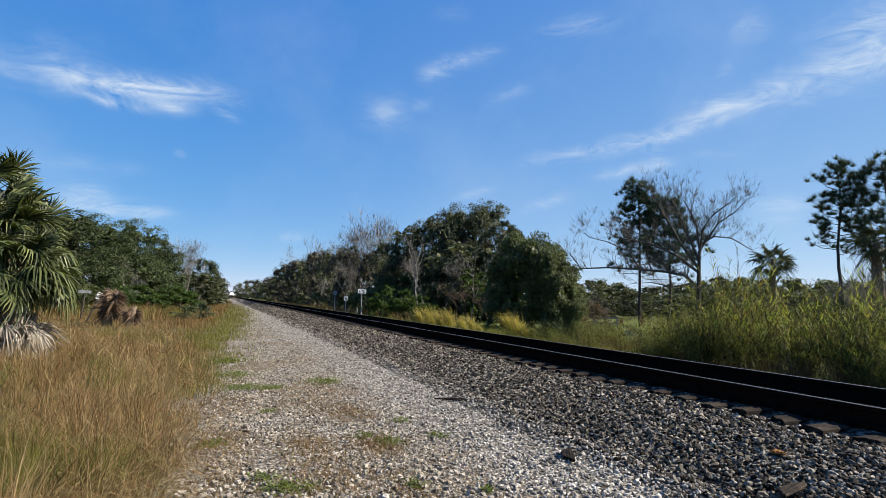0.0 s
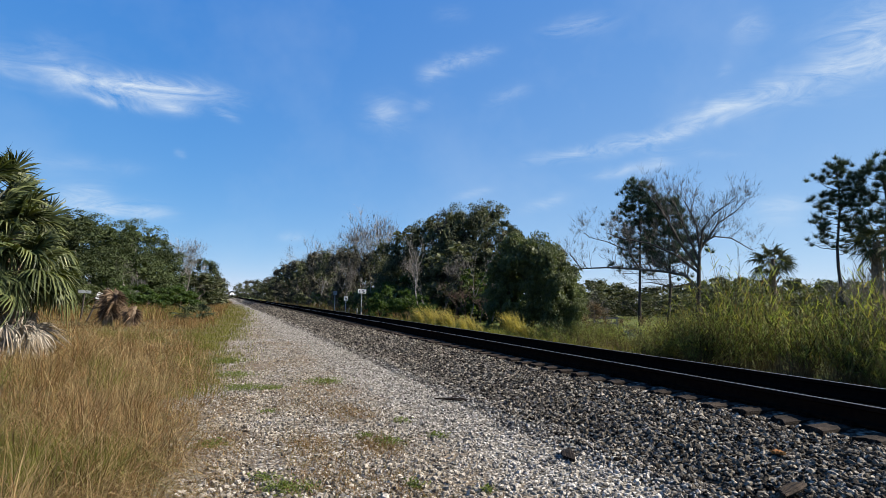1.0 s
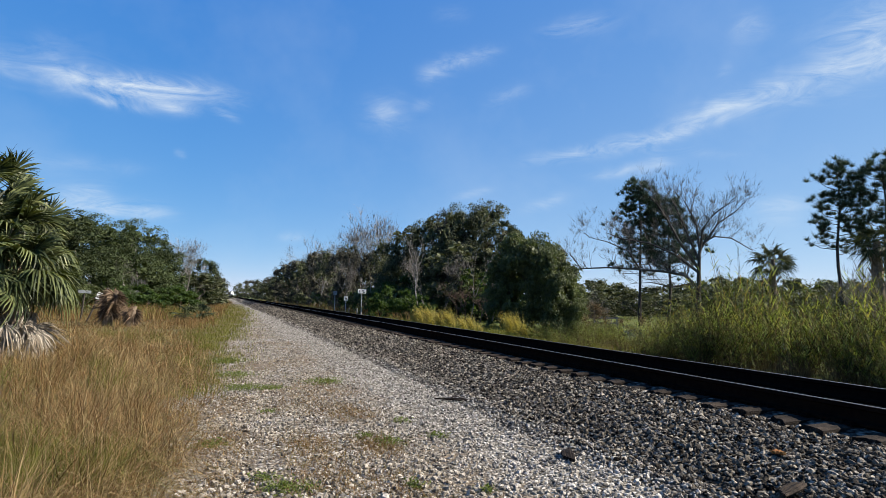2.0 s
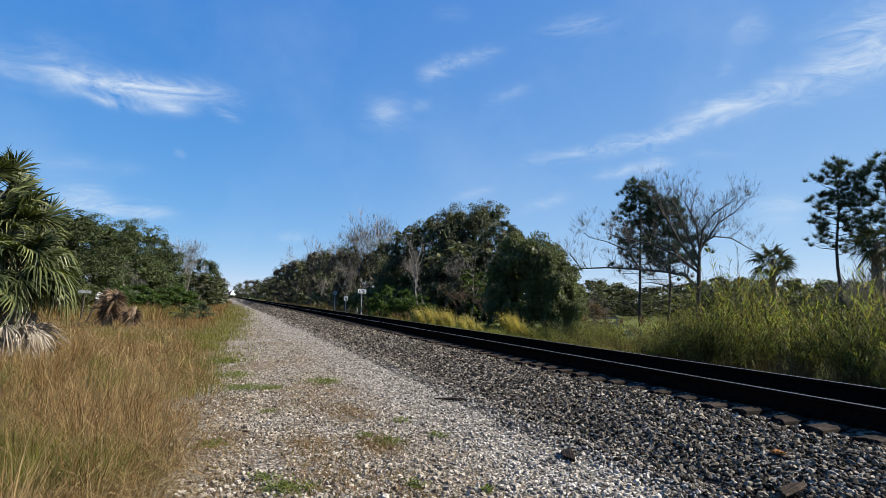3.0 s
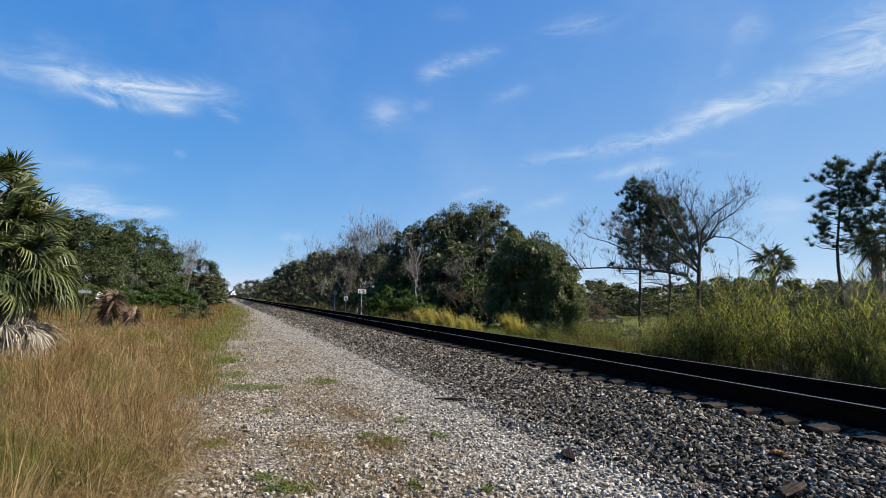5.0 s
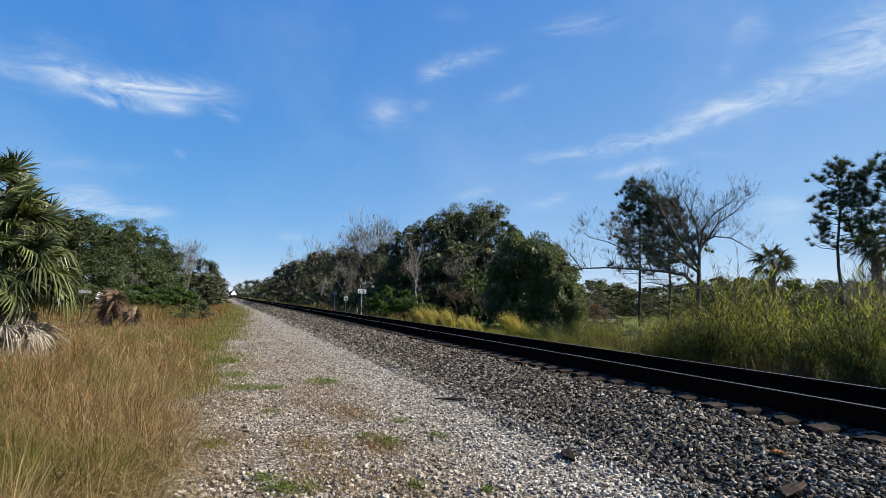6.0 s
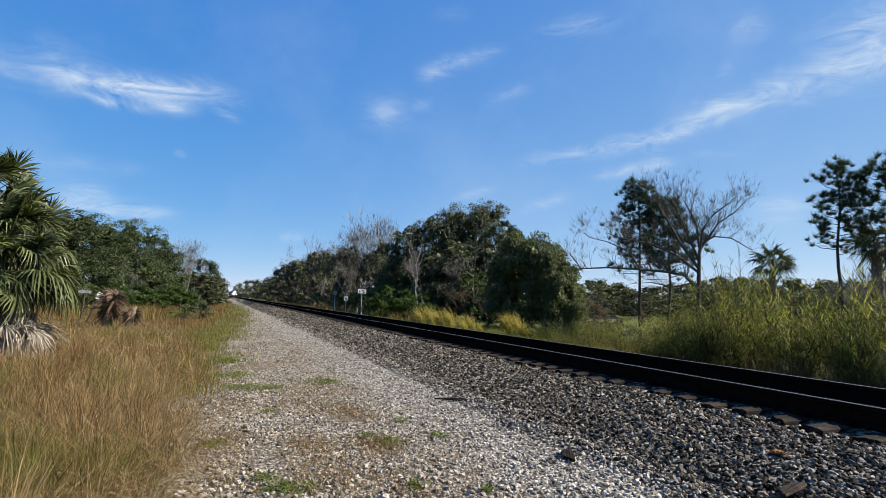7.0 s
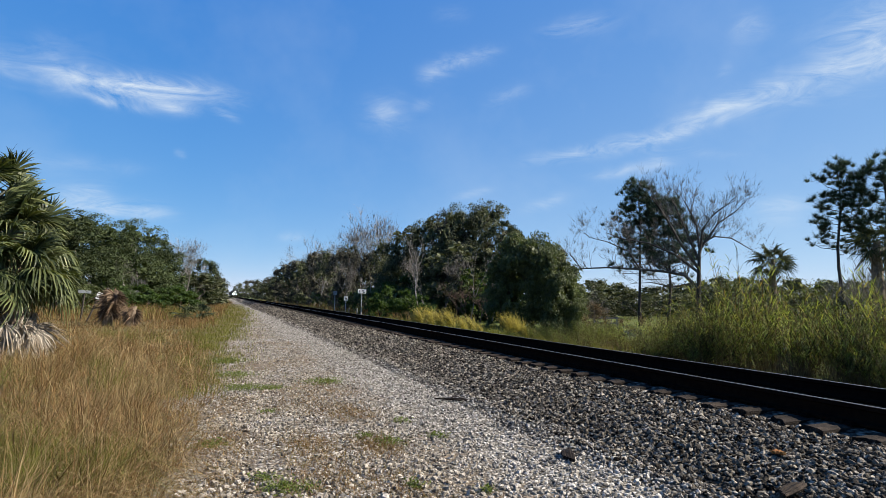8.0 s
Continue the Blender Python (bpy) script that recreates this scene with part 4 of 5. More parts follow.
    for k, (x, y, h) in enumerate(((13.8, 57.0, 2.9), (14.6, 55.4, 3.3), (16.0, 53.8, 2.9), (17.2, 52.1, 2.4), (18.5, 51.0, 2.2), (15.2, 57.9, 2.9), (14.2, 118.3, 2.4), (15.4, 102.5, 2.2),
                                   (16.3, 80.5, 3.4), (16.8, 91.5, 3.2), (17.3, 70.8, 3.4), (18.1, 136.6, 3.9), (18.3, 158.6, 3.9), (19.5, 189.1, 4.4), (17.6, 61.0, 3.6), (19.0, 56.7, 3.4), (15.1, 67.1, 2.7), (14.9, 75.0, 2.4),
                                   (20.0, 49.4, 3.6), (20.7, 47.1, 3.6), (19.8, 52.5, 3.9), (21.5, 48.8, 4.6), (18.3, 54.3, 3.6), (17.8, 56.9, 4.1), (16.3, 63.4, 3.9), (21.7, 45.1, 3.9))):
        put(shrubs[k % 2], "shrub", x, y, h * 1.05, "leafy green shrub at the edge of the woods", "shrub", "underwood", 1.15, rnd.uniform(0, 360), 3.0)
    for x, y, h in ((12.0, 46.6, 2.5), (12.7, 45.2, 2.8), (13.5, 44.2, 2.5), (14.4, 43.2, 2.1), (12.4, 48.0, 2.2)):
        put(shrubs[1], "shrub", x, y, h, "leafy green shrub at the edge of the woods", "shrub", "underwood", 1.0, rnd.uniform(0, 360), 3.0)
    for k in range(16):
        y = 43 + 6.0 * k
        x = -8.6 + 6.0 * smooth_step(50, 120, y) + rnd.uniform(-1, 0.8)
        put(shrubs[1 - (k % 3 == 0)], "shrub", x, y, rnd.uniform(1.9, 2.9), "vine-covered green shrub below the trees", "shrub", "underwood", rnd.uniform(1.2, 1.7), rnd.uniform(0, 360), 3.0)
    for x, y, h in ((-5.6, 50.0, 2.3), (-4.6, 52.0, 2.2), (-3.6, 55.5, 2.3), (-2.9, 57.0, 2.0), (-6.8, 48.9, 2.2), (-7.8, 47.2, 2.5), (-4.2, 58.0, 2.6)):
        put(shrubs[1], "shrub", x, y, h, "vine-covered green shrub below the trees", "shrub", "underwood", 1.4, rnd.uniform(0, 360), 3.0)
    rusty = oak_kind(64, 60, 26, 0.10, 3.0, 1.8, 0.03, DEAD_WEED, bark=BARK_DARK, clump_r=0.3, fill=200, fill_size=0.2, lobes=18)
    for x, y, h in ((21.6, 32.6, 1.6), (22.6, 32.9, 1.9), (23.8, 33.6, 1.8), (24.8, 33.2, 1.5), (26.8, 33.6, 1.6), (28.0, 33.0, 1.5)):
        put(rusty, "shrub", x, y, h, "rusty brown winter shrub by the pond", "shrub", "underwood", 1.1, rnd.uniform(0, 360), 3.0)
    discard(rusty)
    discard(*oaks, *sides, *fars, *tiny, *greys, *thin, *shrubs)
    # the dense glossy thicket beside the line
    big = [oak_kind(70 + k, 280, 42, 0.17, 5.0, 2.3, 0.03, LEAF_BUSH, bark=BARK_DARK, clump_r=0.38, fill=1500, fill_size=0.4, lobes=34) for k in range(2)]
    for k, (x, y, h, w) in enumerate(((18.2, 35.0, 6.1, 0.72), (18.7, 33.6, 5.7, 0.72), (19.2, 32.7, 5.3, 0.75), (19.5, 31.9, 4.7, 0.7), (20.0, 31.6, 3.7, 0.68), (20.4, 31.3, 2.4, 0.75), (17.4, 35.4, 3.9, 0.8))):
        put(big[k % 2], "thicket_bush", x, y, h * 1.03, "dense dark glossy-leaved thicket bush", "bush", "thicket", w, rnd.uniform(0, 360), 5.0)
    discard(*big)


def pine(x, y, tall, seed, label, sway, crown_low=0.42, thick=1.0, count=34):
    """A slash pine: bare lower trunk, open whorls of limbs, each twig ending in a round tuft of needles."""
    rng, rnd = np.random.default_rng(seed), random.Random(seed)
    tree = thing("pine_tree", label, "pine tree", "pines", m=pose(x, y, ground_z(x, y)))
    s = Shape()
    n = 9
    pts = [Vector((0.10 * math.sin(k * 0.9 + seed), 0.08 * math.cos(k * 1.3), tall * 0.97 * k / n)) for k in range(n + 1)]
    s.tube(pts, [tall * 0.0105 * (1 - 0.85 * k / n) + 0.015 for k in range(n + 1)], 8)
    part("trunk", s, BARK_DARK, tree)
    tufts = []
    for k in range(count):
        rel = (k / (count - 1)) ** 0.85
        h = tall * (crown_low + (0.96 - crown_low) * rel)
        a = k * 2.4 + rnd.gauss(0, 0.3)
        reach = tall * 0.17 * (1.05 - 0.72 * rel ** 1.7) * rnd.uniform(0.5, 1.15) * thick
        d = Vector((math.cos(a), math.sin(a), rnd.uniform(-0.05, 0.3) + 0.25 * rel))
        p0 = pts[min(n, int(h / tall / 0.97 * n))].copy()
        p0.z = h
        p1, p2 = p0 + d * reach * 0.55, p0 + d * reach + Vector((0, 0, reach * 0.22))
        limb = Shape()
        limb.tube([p0, p1, p2], [0.03, 0.02, 0.009], 4, cap=False)
        tufts.append(p2)
        for j in range(3 + int(reach * 3.6)):
            b = p0.lerp(p2, rnd.uniform(0.35, 1.0))
            e = b + Vector((rnd.gauss(0, 0.30), rnd.gauss(0, 0.30), rnd.gauss(0.16, 0.16)))
            limb.tube([b, e], [0.012, 0.007], 3, cap=False)
            if rel > 0.1 or rnd.random() < 0.4:
                tufts.append(e)
        part("limb", limb, BARK_DARK, tree)
    per = 120
    c = np.repeat(np.array([tuple(p) for p in tufts]), per, axis=0)
    d = rng.normal(size=(len(c), 3)) + np.array([0, 0, 0.55])
    d /= np.linalg.norm(d, axis=1, keepdims=True)
    length = rng.uniform(0.2, 0.44, len(c)) * (0.75 + 0.25 * thick)
    v, q, t = blades(rng, c, d[:, 2] * length, d[:, :2] * length[:, None], np.full(len(c), 0.03), 0.1, 1)
    part("needles", mesh_np("needles", v, q, t), NEEDLES, tree, "dark green needle tufts")["kind"] = "stuff"
    SWAY.append((tree, tree.matrix_basis.copy(), sway, 7.5, seed * 1.7, "x"))
    return tree


# ---- palms ----
def frond_mesh(seed, pitch, petiole=0.9, blade=0.95, count=40, material=None, droop=0.55, width=0.05, tilt=14.0, spread=118.0):
    """A fan leaf that leaves the trunk along +x at that pitch: pleated segments joined near the hub, free drooping tips."""
    rnd = random.Random(seed)
    s = Shape()
    p = radians(pitch)
    pts = [Vector((0, 0, 0))]
    for k in range(4):
        a = p - radians(5) * k
        pts.append(pts[-1] + Vector((math.cos(a), 0, math.sin(a))) * petiole / 4)
    s.tube(pts, [0.022, 0.018, 0.015, 0.012, 0.010], 4)
    a = p - radians(tilt + 15)
    e, side = Vector((math.cos(a), 0, math.sin(a))), Vector((0, 1, 0))
    up = e.cross(side) * -1 if e.cross(side).z < 0 else e.cross(side)
    hub = pts[-1]
    for k in range(count):
        w = radians(-spread + 2 * spread * k / (count - 1)) + rnd.gauss(0, 0.025)
        d = (e * math.cos(w) + side * math.sin(w) + up * (0.34 - 0.12 * abs(w))).normalized()
        length = blade * (0.74 + 0.26 * math.cos(w)) * rnd.uniform(0.86, 1.1)
        perp = d.cross(up).normalized()
        fold = (perp + up * (0.55 if k % 2 else -0.55)).normalized()
        sag = droop * rnd.uniform(0.5, 1.5)
        line, sides, widths = [], [], []
        for j, f in enumerate((0.04, 0.36, 0.62, 0.83, 1.0)):
            fall = sag * length * max(0.0, f - 0.38) ** 1.6 * 1.9
            line.append(hub + d * length * f * (1 - 0.3 * max(0, f - 0.5) * sag) + Vector((rnd.gauss(0, 0.012) * f, rnd.gauss(0, 0.02) * f, -fall)))
            sides.append(fold)
            widths.append(width * (0.35, 1.0, 0.8, 0.45, 0.06)[j])
        s.strip(line, sides, widths)
    me = s.mesh("frond")
    me.materials.append(material or PALM_LEAF)
    return me


def boots(shape, rnd, height, r, count):
    """Old leaf bases that cross on a palm trunk."""
    for k in range(count):
        a, h = k * 2.399, 0.1 + (height - 0.15) * k / count
        d = Vector((math.cos(a), math.sin(a), 0))
        p = d * r * 0.9 + Vector((0, 0, h))
        shape.tube([p, p + d * 0.07 + Vector((0, 0, 0.14)), p + d * rnd.uniform(0.12, 0.2) + Vector((0, 0, rnd.uniform(0.22, 0.34)))], [0.05, 0.04, 0.02], 4)


def cabbage_palm(x, y, hub, seed, fronds, dead, label, scale=1.0, trunk_r=0.17, sway=1.6, meshes=None, low=-55, top=80, group="palms", petiole_drop=0.0, moving=14):
    rnd = random.Random(seed)
    palm = thing("cabbage_palm", label, "palm tree", group, m=pose(x, y, ground_z(x, y) - 0.05))
    s = Shape()
    s.tube([(0, 0, 0), (0.03, 0, hub * 0.4), (0.0, 0.03, hub * 0.8), (0, 0, hub + 0.15)], [trunk_r * 1.15, trunk_r, trunk_r * 0.95, trunk_r * 0.6], 10)
    trunk = part("trunk", s, PALM_BARK, palm, "rough brown trunk")
    s = Shape()
    boots(s, rnd, hub, trunk_r, int(26 * hub / 3))
    part("leaf_bases", s, PALM_BARK, trunk)
    pitches, live, rotten = meshes
    for k in range(fronds):
        f = k / max(1, fronds - 1)
        want = low + (top - low) * (1 - f) ** 0.85 + rnd.gauss(0, 6)
        i = min(range(len(pitches)), key=lambda j: abs(pitches[j] - want))
        ob = new("frond", live[i][rnd.randrange(len(live[i]))])
        ob.parent = palm
        m = pose(0, 0, hub - petiole_drop * f * hub + rnd.uniform(-0.1, 0.12), rnd.gauss(0, 34), max(-14, min(14, pitches[i] - want)), k * 137.5 + rnd.gauss(0, 9)) @ Matrix.Scale(scale * rnd.uniform(0.88, 1.1), 4)
        ob.matrix_basis = m
        if k % max(1, fronds // moving) == 0:
            SWAY.append((ob, m.copy(), sway * rnd.uniform(0.6, 1.4), rnd.uniform(1.8, 3.2), rnd.uniform(0, 6.28), "y"))
    for k in range(dead):
        ob = new("dead_frond", rotten[rnd.randrange(len(rotten))])
        ob.parent = palm
        tagged(ob, "withered brown frond hanging down")
        ob.matrix_basis = pose(rnd.gauss(0, 0.28), rnd.gauss(0, 0.28), hub * rnd.uniform(0.25, 0.55), rnd.gauss(0, 18), rnd.gauss(0, 8), rnd.uniform(0, 360)) @ Matrix.Scale(scale * rnd.uniform(0.8, 1.1), 4)
    return palm


def build_palms():
    pitches = (80, 58, 34, 8, -20, -46)
    sag = (0.22, 0.32, 0.5, 0.7, 0.6, 0.5)
    near = [[frond_mesh(100 + 10 * i + j, p, 0.72, 0.98, 42, droop=sag[i], width=0.056) for j in range(3)] for i, p in enumerate(pitches)]
    rotten = [frond_mesh(170 + j, (-40, -58, -66)[j], 0.45, 0.62, 20, PALM_DEAD, 0.9, 0.042, 30.0, 80.0) for j in range(3)]
    kit = (pitches, near, rotten)
    cabbage_palm(-5.75, 18.0, 4.05, 1, 30, 14, "large cabbage palm with stiff fan fronds above dry grass", 0.95, 0.2, 1.8, kit, -50, 84)
    cabbage_palm(-5.0, 17.5, 3.2, 2, 34, 10, "bushy cabbage palm with spreading fan fronds", 0.92, 0.2, 1.8, kit, -40, 84, petiole_drop=0.25)
    cabbage_palm(-4.75, 17.0, 2.25, 7, 34, 90, "low cabbage palm with a skirt of dead fronds", 0.95, 0.2, 1.8, kit, -8, 62, petiole_drop=0.22)
    far = [[frond_mesh(200 + 10 * i + j, p, 0.75, 0.85, 24, PALM_FAR, 0.5, 0.055) for j in range(2)] for i, p in enumerate(pitches)]
    kit = (pitches, far, rotten)
    cabbage_palm(24.4, 20.7, 4.55, 3, 26, 3, "cabbage palm with a round crown behind the canes", 0.78, 0.16, 2.0, kit, -40, 75, moving=8)
    cabbage_palm(27.6, 18.0, 5.35, 4, 30, 14, "cabbage palm with a booted trunk behind the canes", 0.85, 0.24, 2.0, kit, -52, 78, moving=8)
    cabbage_palm(18.1, 36.8, 6.5, 5, 24, 4, "cabbage palm rising out of the woods", 0.85, 0.16, 1.2, kit, -45, 75, moving=6)
    cabbage_palm(16.5, 83.0, 8.0, 6, 24, 8, "tall cabbage palm among the grey trees", 1.3, 0.2, 1.0, kit, -50, 75, moving=4)
    rot = [frond_mesh(180 + j, -66, 0.35, 0.62, 20, PALM_ROT, 0.3, 0.06) for j in range(3)]
    # low palmetto by the path
    palmetto = thing("palmetto", "low green saw palmetto in the dry grass", "palmetto", m=pose(-1.75, 40.0, ground_z(-1.75, 40.0)))
    rnd = random.Random(9)
    for k in range(22):
        i = rnd.choice((0, 1, 1, 2, 2))
        ob = new("frond", far[i][k % 2])
        ob.parent = palmetto
        ob.matrix_basis = pose(rnd.gauss(0, 0.4), rnd.gauss(0, 0.4), 0.1, rnd.gauss(0, 6), rnd.gauss(0, 6), k * 137.5) @ Matrix.Scale(rnd.uniform(0.65, 1.0), 4)
    # dead palm stumps wrapped in rotten fronds
    for x, y, h, n, label in ((-5.25, 32.6, 2.3, 60, "dead brown palm stump wrapped in rotten fronds"), (-4.25, 32.2, 1.35, 22, "short broken palm stump with ragged dry fronds")):
        stump = thing("palm_stump", label, "stump", "stumps", m=pose(x, y, ground_z(x, y) - 0.05, 3, 9, 0))
        s = Shape()
        s.tube([(0, 0, 0), (0.02, 0, h * 0.5), (0.05, 0, h * 0.65), (0.12, 0.02, h * 0.8)], [0.22, 0.2, 0.18, 0.05], 9)
        part("trunk", s, PALM_BARK, stump)
        for k in range(n):
            ob = new("dead_frond", rot[k % 3])
            ob.parent = stump
            ob.matrix_basis = pose(0, 0, h * rnd.uniform(0.45, 0.85), rnd.gauss(0, 25), rnd.gauss(0, 14), rnd.uniform(0, 360)) @ Matrix.Scale((h / 2.3) ** 0.5 * rnd.uniform(0.6, 1.1) * 1.15, 4)


# ---- grass, canes and weeds ----
def smooth(a, b, x):
    k = np.clip((x - a) / (b - a), 0, 1)
    return k * k * (3 - 2 * k)


def build_grass():
    rng = np.random.default_rng(77)
    # dry brown field
    n = 120000
    y = np.exp(rng.uniform(np.log(3.2), np.log(85.0), n))
    x = 0.12 - np.abs(rng.uniform(0, 1, n)) ** 0.8 * (3.2 + 0.55 * y)
    clump = np.array([fade_noise(a, b, 0.9, 31) + 0.6 * fade_noise(a, b, 2.6, 13) for a, b in zip(x, y)])
    edge = np.clip((0.15 - x) / 0.6, 0.3, 1)
    keep = (rng.uniform(size=n) < 0.45 + 0.9 * clump + 0.3 * edge) & (x < 0.1 - 0.3 * smooth(10.5, 5.0, y) - 0.8 * smooth(12.0, 24.0, y) - 0.3 * np.sin(y * 0.9) ** 2)
    x, y, clump, edge = x[keep], y[keep], clump[keep], edge[keep]
    n = len(x)
    z = np.array([ground_z(a, b) for a, b in zip(x, y)])
    swirl = np.array([fade_noise(a, b, 0.7, 71) for a, b in zip(x, y)]) * 4.0
    h = (0.20 + 0.42 * rng.uniform(size=n) + 0.40 * np.clip(clump, -0.4, 0.6)) * (0.4 + 0.6 * edge) * np.clip(1.0 - (y - 12) * 0.006, 0.65, 1.0)
    lean = rng.normal(0, 0.7, (n, 2)) + 0.45 * np.stack([np.cos(swirl), np.sin(swirl)], 1)
    lean *= h[:, None] * 1.35
    width = np.clip(0.0018 + 0.0005 * y, 0.003, 0.022) * rng.uniform(0.6, 1.6, n)
    root = np.stack([x, y, z - 0.02], 1)
    for half, segs in ((y < 11, 3), (y >= 11, 2)):
        v, q, t = blades(rng, root[half], h[half], lean[half], width[half], 0.75, segs)
        stuff_mesh("dry_grass", mesh_np("dry_grass", v, q, t), STRAW, "tall wind-blown tawny dry grass", "dry grass")
    # long pale stalks that cross over the mass
    pick = rng.choice(np.flatnonzero(y < 26), 11000)
    hh = h[pick] * rng.uniform(1.0, 1.5, len(pick)) + 0.1
    v, q, t = blades(rng, root[pick] + rng.normal(0, 0.05, (len(pick), 3)) * np.array([1, 1, 0]), hh, rng.normal(0, 0.75, (len(pick), 2)) * hh[:, None], width[pick] * 1.15, 0.8, 3)
    stuff_mesh("dry_grass", mesh_np("dry_grass", v, q, t), STRAW_PALE, "pale dead grass stalks bent across the field", "dry grass")
    # greener low growth between path and field, and the verge beyond the rails
    def strip(name, count, xf, y0, y1, hh, material, label, category, lean0):
        y = np.exp(rng.uniform(np.log(y0), np.log(y1), count))
        x = xf(rng.uniform(size=count), y) + rng.normal(0, 0.25 if y0 > 10 else 0.4, count)
        k = np.array([fade_noise(a, b, 1.1, 61) for a, b in zip(x, y)])
        ok = rng.uniform(size=count) < 0.5 + 1.3 * k
        x, y = x[ok], y[ok]
        m = len(x)
        z = np.array([ground_z(a, b) for a, b in zip(x, y)])
        h = hh * rng.uniform(0.5, 1.3, m)
        ln_ = (rng.normal(0, 0.3, (m, 2)) + np.array(lean0)) * h[:, None]
        v, q, t = blades(rng, np.stack([x, y, z - 0.01], 1), h, ln_, np.clip(0.003 + 0.0005 * y, 0.003, 0.03) * rng.uniform(0.7, 1.4, m), 0.4, 2)
        stuff_mesh(name, mesh_np(name, v, q, t), material, label, category)
    strip("path_grass", 22000, lambda u, y: -1.1 + u * (0.9 + np.minimum(0.058 * np.maximum(y - 8, 0), 2.9)), 10, 110, 0.17, GREEN, "short green grass along the path's edge", "grass", (0.1, 0))
    strip("path_grass", 9000, lambda u, y: -2.6 + u * (1.5 + 0.02 * y), 30, 150, 0.42, STRAW, "tawny grass along the path", "grass", (0.15, 0))
    strip("verge_grass", 24000, lambda u, y: 9.9 + u * (6.0 + 0.05 * y), 14, 90, 0.34, GREEN, "green grass on the far verge", "grass", (-0.1, 0))
    strip("verge_grass", 9000, lambda u, y: 11.4 + u * (4.5 + 0.04 * y), 40, 220, 0.9, STRAW, "tawny weeds below the woods", "grass", (-0.1, 0))
    strip("verge_grass", 9000, lambda u, y: 9.9 + u * 3.6, 17, 48, 0.3, GREEN, "green grass along the foot of the ballast", "grass", (-0.1, 0))
    strip("dead_weeds", 5000, lambda u, y: 12.2 + u * 1.8, 6, 20, 0.7, DEAD_WEED, "dark brown dead weeds tangled under the canes", "weeds", (-0.15, 0))
    strip("tall_weeds", 11000, lambda u, y: -3.2 - u * (4.0 + 0.16 * y), 36, 75, 1.0, STRAW, "tall grey-brown weeds before the woods", "weeds", (0.1, 0))
    strip("tall_weeds", 7000, lambda u, y: -2.6 - u * (3.0 + 0.12 * y), 40, 110, 0.9, GREEN, "tall olive weeds before the woods", "weeds", (0.1, 0))
    strip("meadow_grass", 7000, lambda u, y: 22 + u * 60, 38, 110, 0.35, GREEN, "bright meadow grass beyond the pond", "grass", (0, 0))
    # matted dry tufts on the gravel
    n = 22000
    pick = rng.integers(0, 12, n)
    cx = np.array([0.95, 1.45, 1.2, 1.75, 1.75, 0.95, 1.5, 1.65, 1.5, -0.1, 0.0, 0.1])[pick]
    cy = np.array([5.4, 4.9, 9.1, 10.6, 8.3, 6.6, 14.5, 6.4, 20.0, 5.2, 7.0, 9.4])[pick]
    r = np.array([0.5, 0.55, 0.7, 0.8, 0.4, 0.4, 1.3, 0.3, 2.2, 0.5, 0.5, 0.6])[pick]
    x, y = cx + rng.normal(0, 1, n) * r * 0.5, cy + rng.normal(0, 1, n) * r * 0.9
    z = np.array([ground_z(a, b) for a, b in zip(x, y)])
    h = rng.uniform(0.02, 0.075, n)
    v, q, t = blades(rng, np.stack([x, y, z], 1), h, rng.normal(0, 0.06, (n, 2)), rng.uniform(0.003, 0.006, n), 0.2, 2)
    stuff_mesh("matted_grass", mesh_np("matted_grass", v, q, t), STRAW, "flattened dry grass matted over the gravel", "dry grass")
    # tall swaying clumps in the dry field
    kinds = []
    for k in range(3):
        m = 200
        base = np.concatenate([rng.normal(0, 0.15, (m, 2)), np.full((m, 1), -0.03)], 1)
        hh = rng.uniform(0.35, 0.85, m)
        ln_ = base[:, :2] * 1.4 + rng.normal(0, 0.26, (m, 2)) + np.array([0.18, -0.03])
        v, q, t = blades(rng, base, hh, ln_, rng.uniform(0.004, 0.0085, m), 0.75, 3)
        me = mesh_np("grass_clump", v, q, t)
        me.materials.append((STRAW, STRAW_PALE, GREEN)[k])
        kinds.append(me)
    rnd = random.Random(12)
    for k in range(30):
        cx, cy = ((-3.2, 7.8), (-1.3, 5.5), (-2.3, 5.9), (-2.9, 6.9))[k % 4]
        x, y = cx + rnd.gauss(0, 0.4), cy + rnd.gauss(0, 0.35)
        ob = tagged(new("grass_clump", kinds[2]), "tall clump of green grass in the dry field", "grass", "grass clumps")
        ob.matrix_basis = pose(x, y, ground_z(x, y), 0, 0, rnd.uniform(-40, 40)) @ Matrix.Scale(rnd.uniform(0.6, 0.9), 4)
    for k in range(90):
        y = 4.0 + 20 * rnd.random() ** 1.4
        x = -0.75 - rnd.random() * (1.2 + 0.34 * y)
        ob = tagged(new("grass_clump", kinds[rnd.choice((0, 0, 0, 1, 2))]), "tall clump of dry grass bending in the wind", "dry grass", "grass clumps")
        sc = rnd.uniform(0.75, 1.15)
        m = pose(x, y, ground_z(x, y), 0, 0, rnd.uniform(-40, 40)) @ Matrix.Scale(sc, 4)
        ob.matrix_basis = m
        if k % 2 == 0:
            SWAY.append((ob, m.copy(), rnd.uniform(1.5, 4.0), rnd.uniform(1.4, 2.6), rnd.uniform(0, 6.28) + x, "y"))


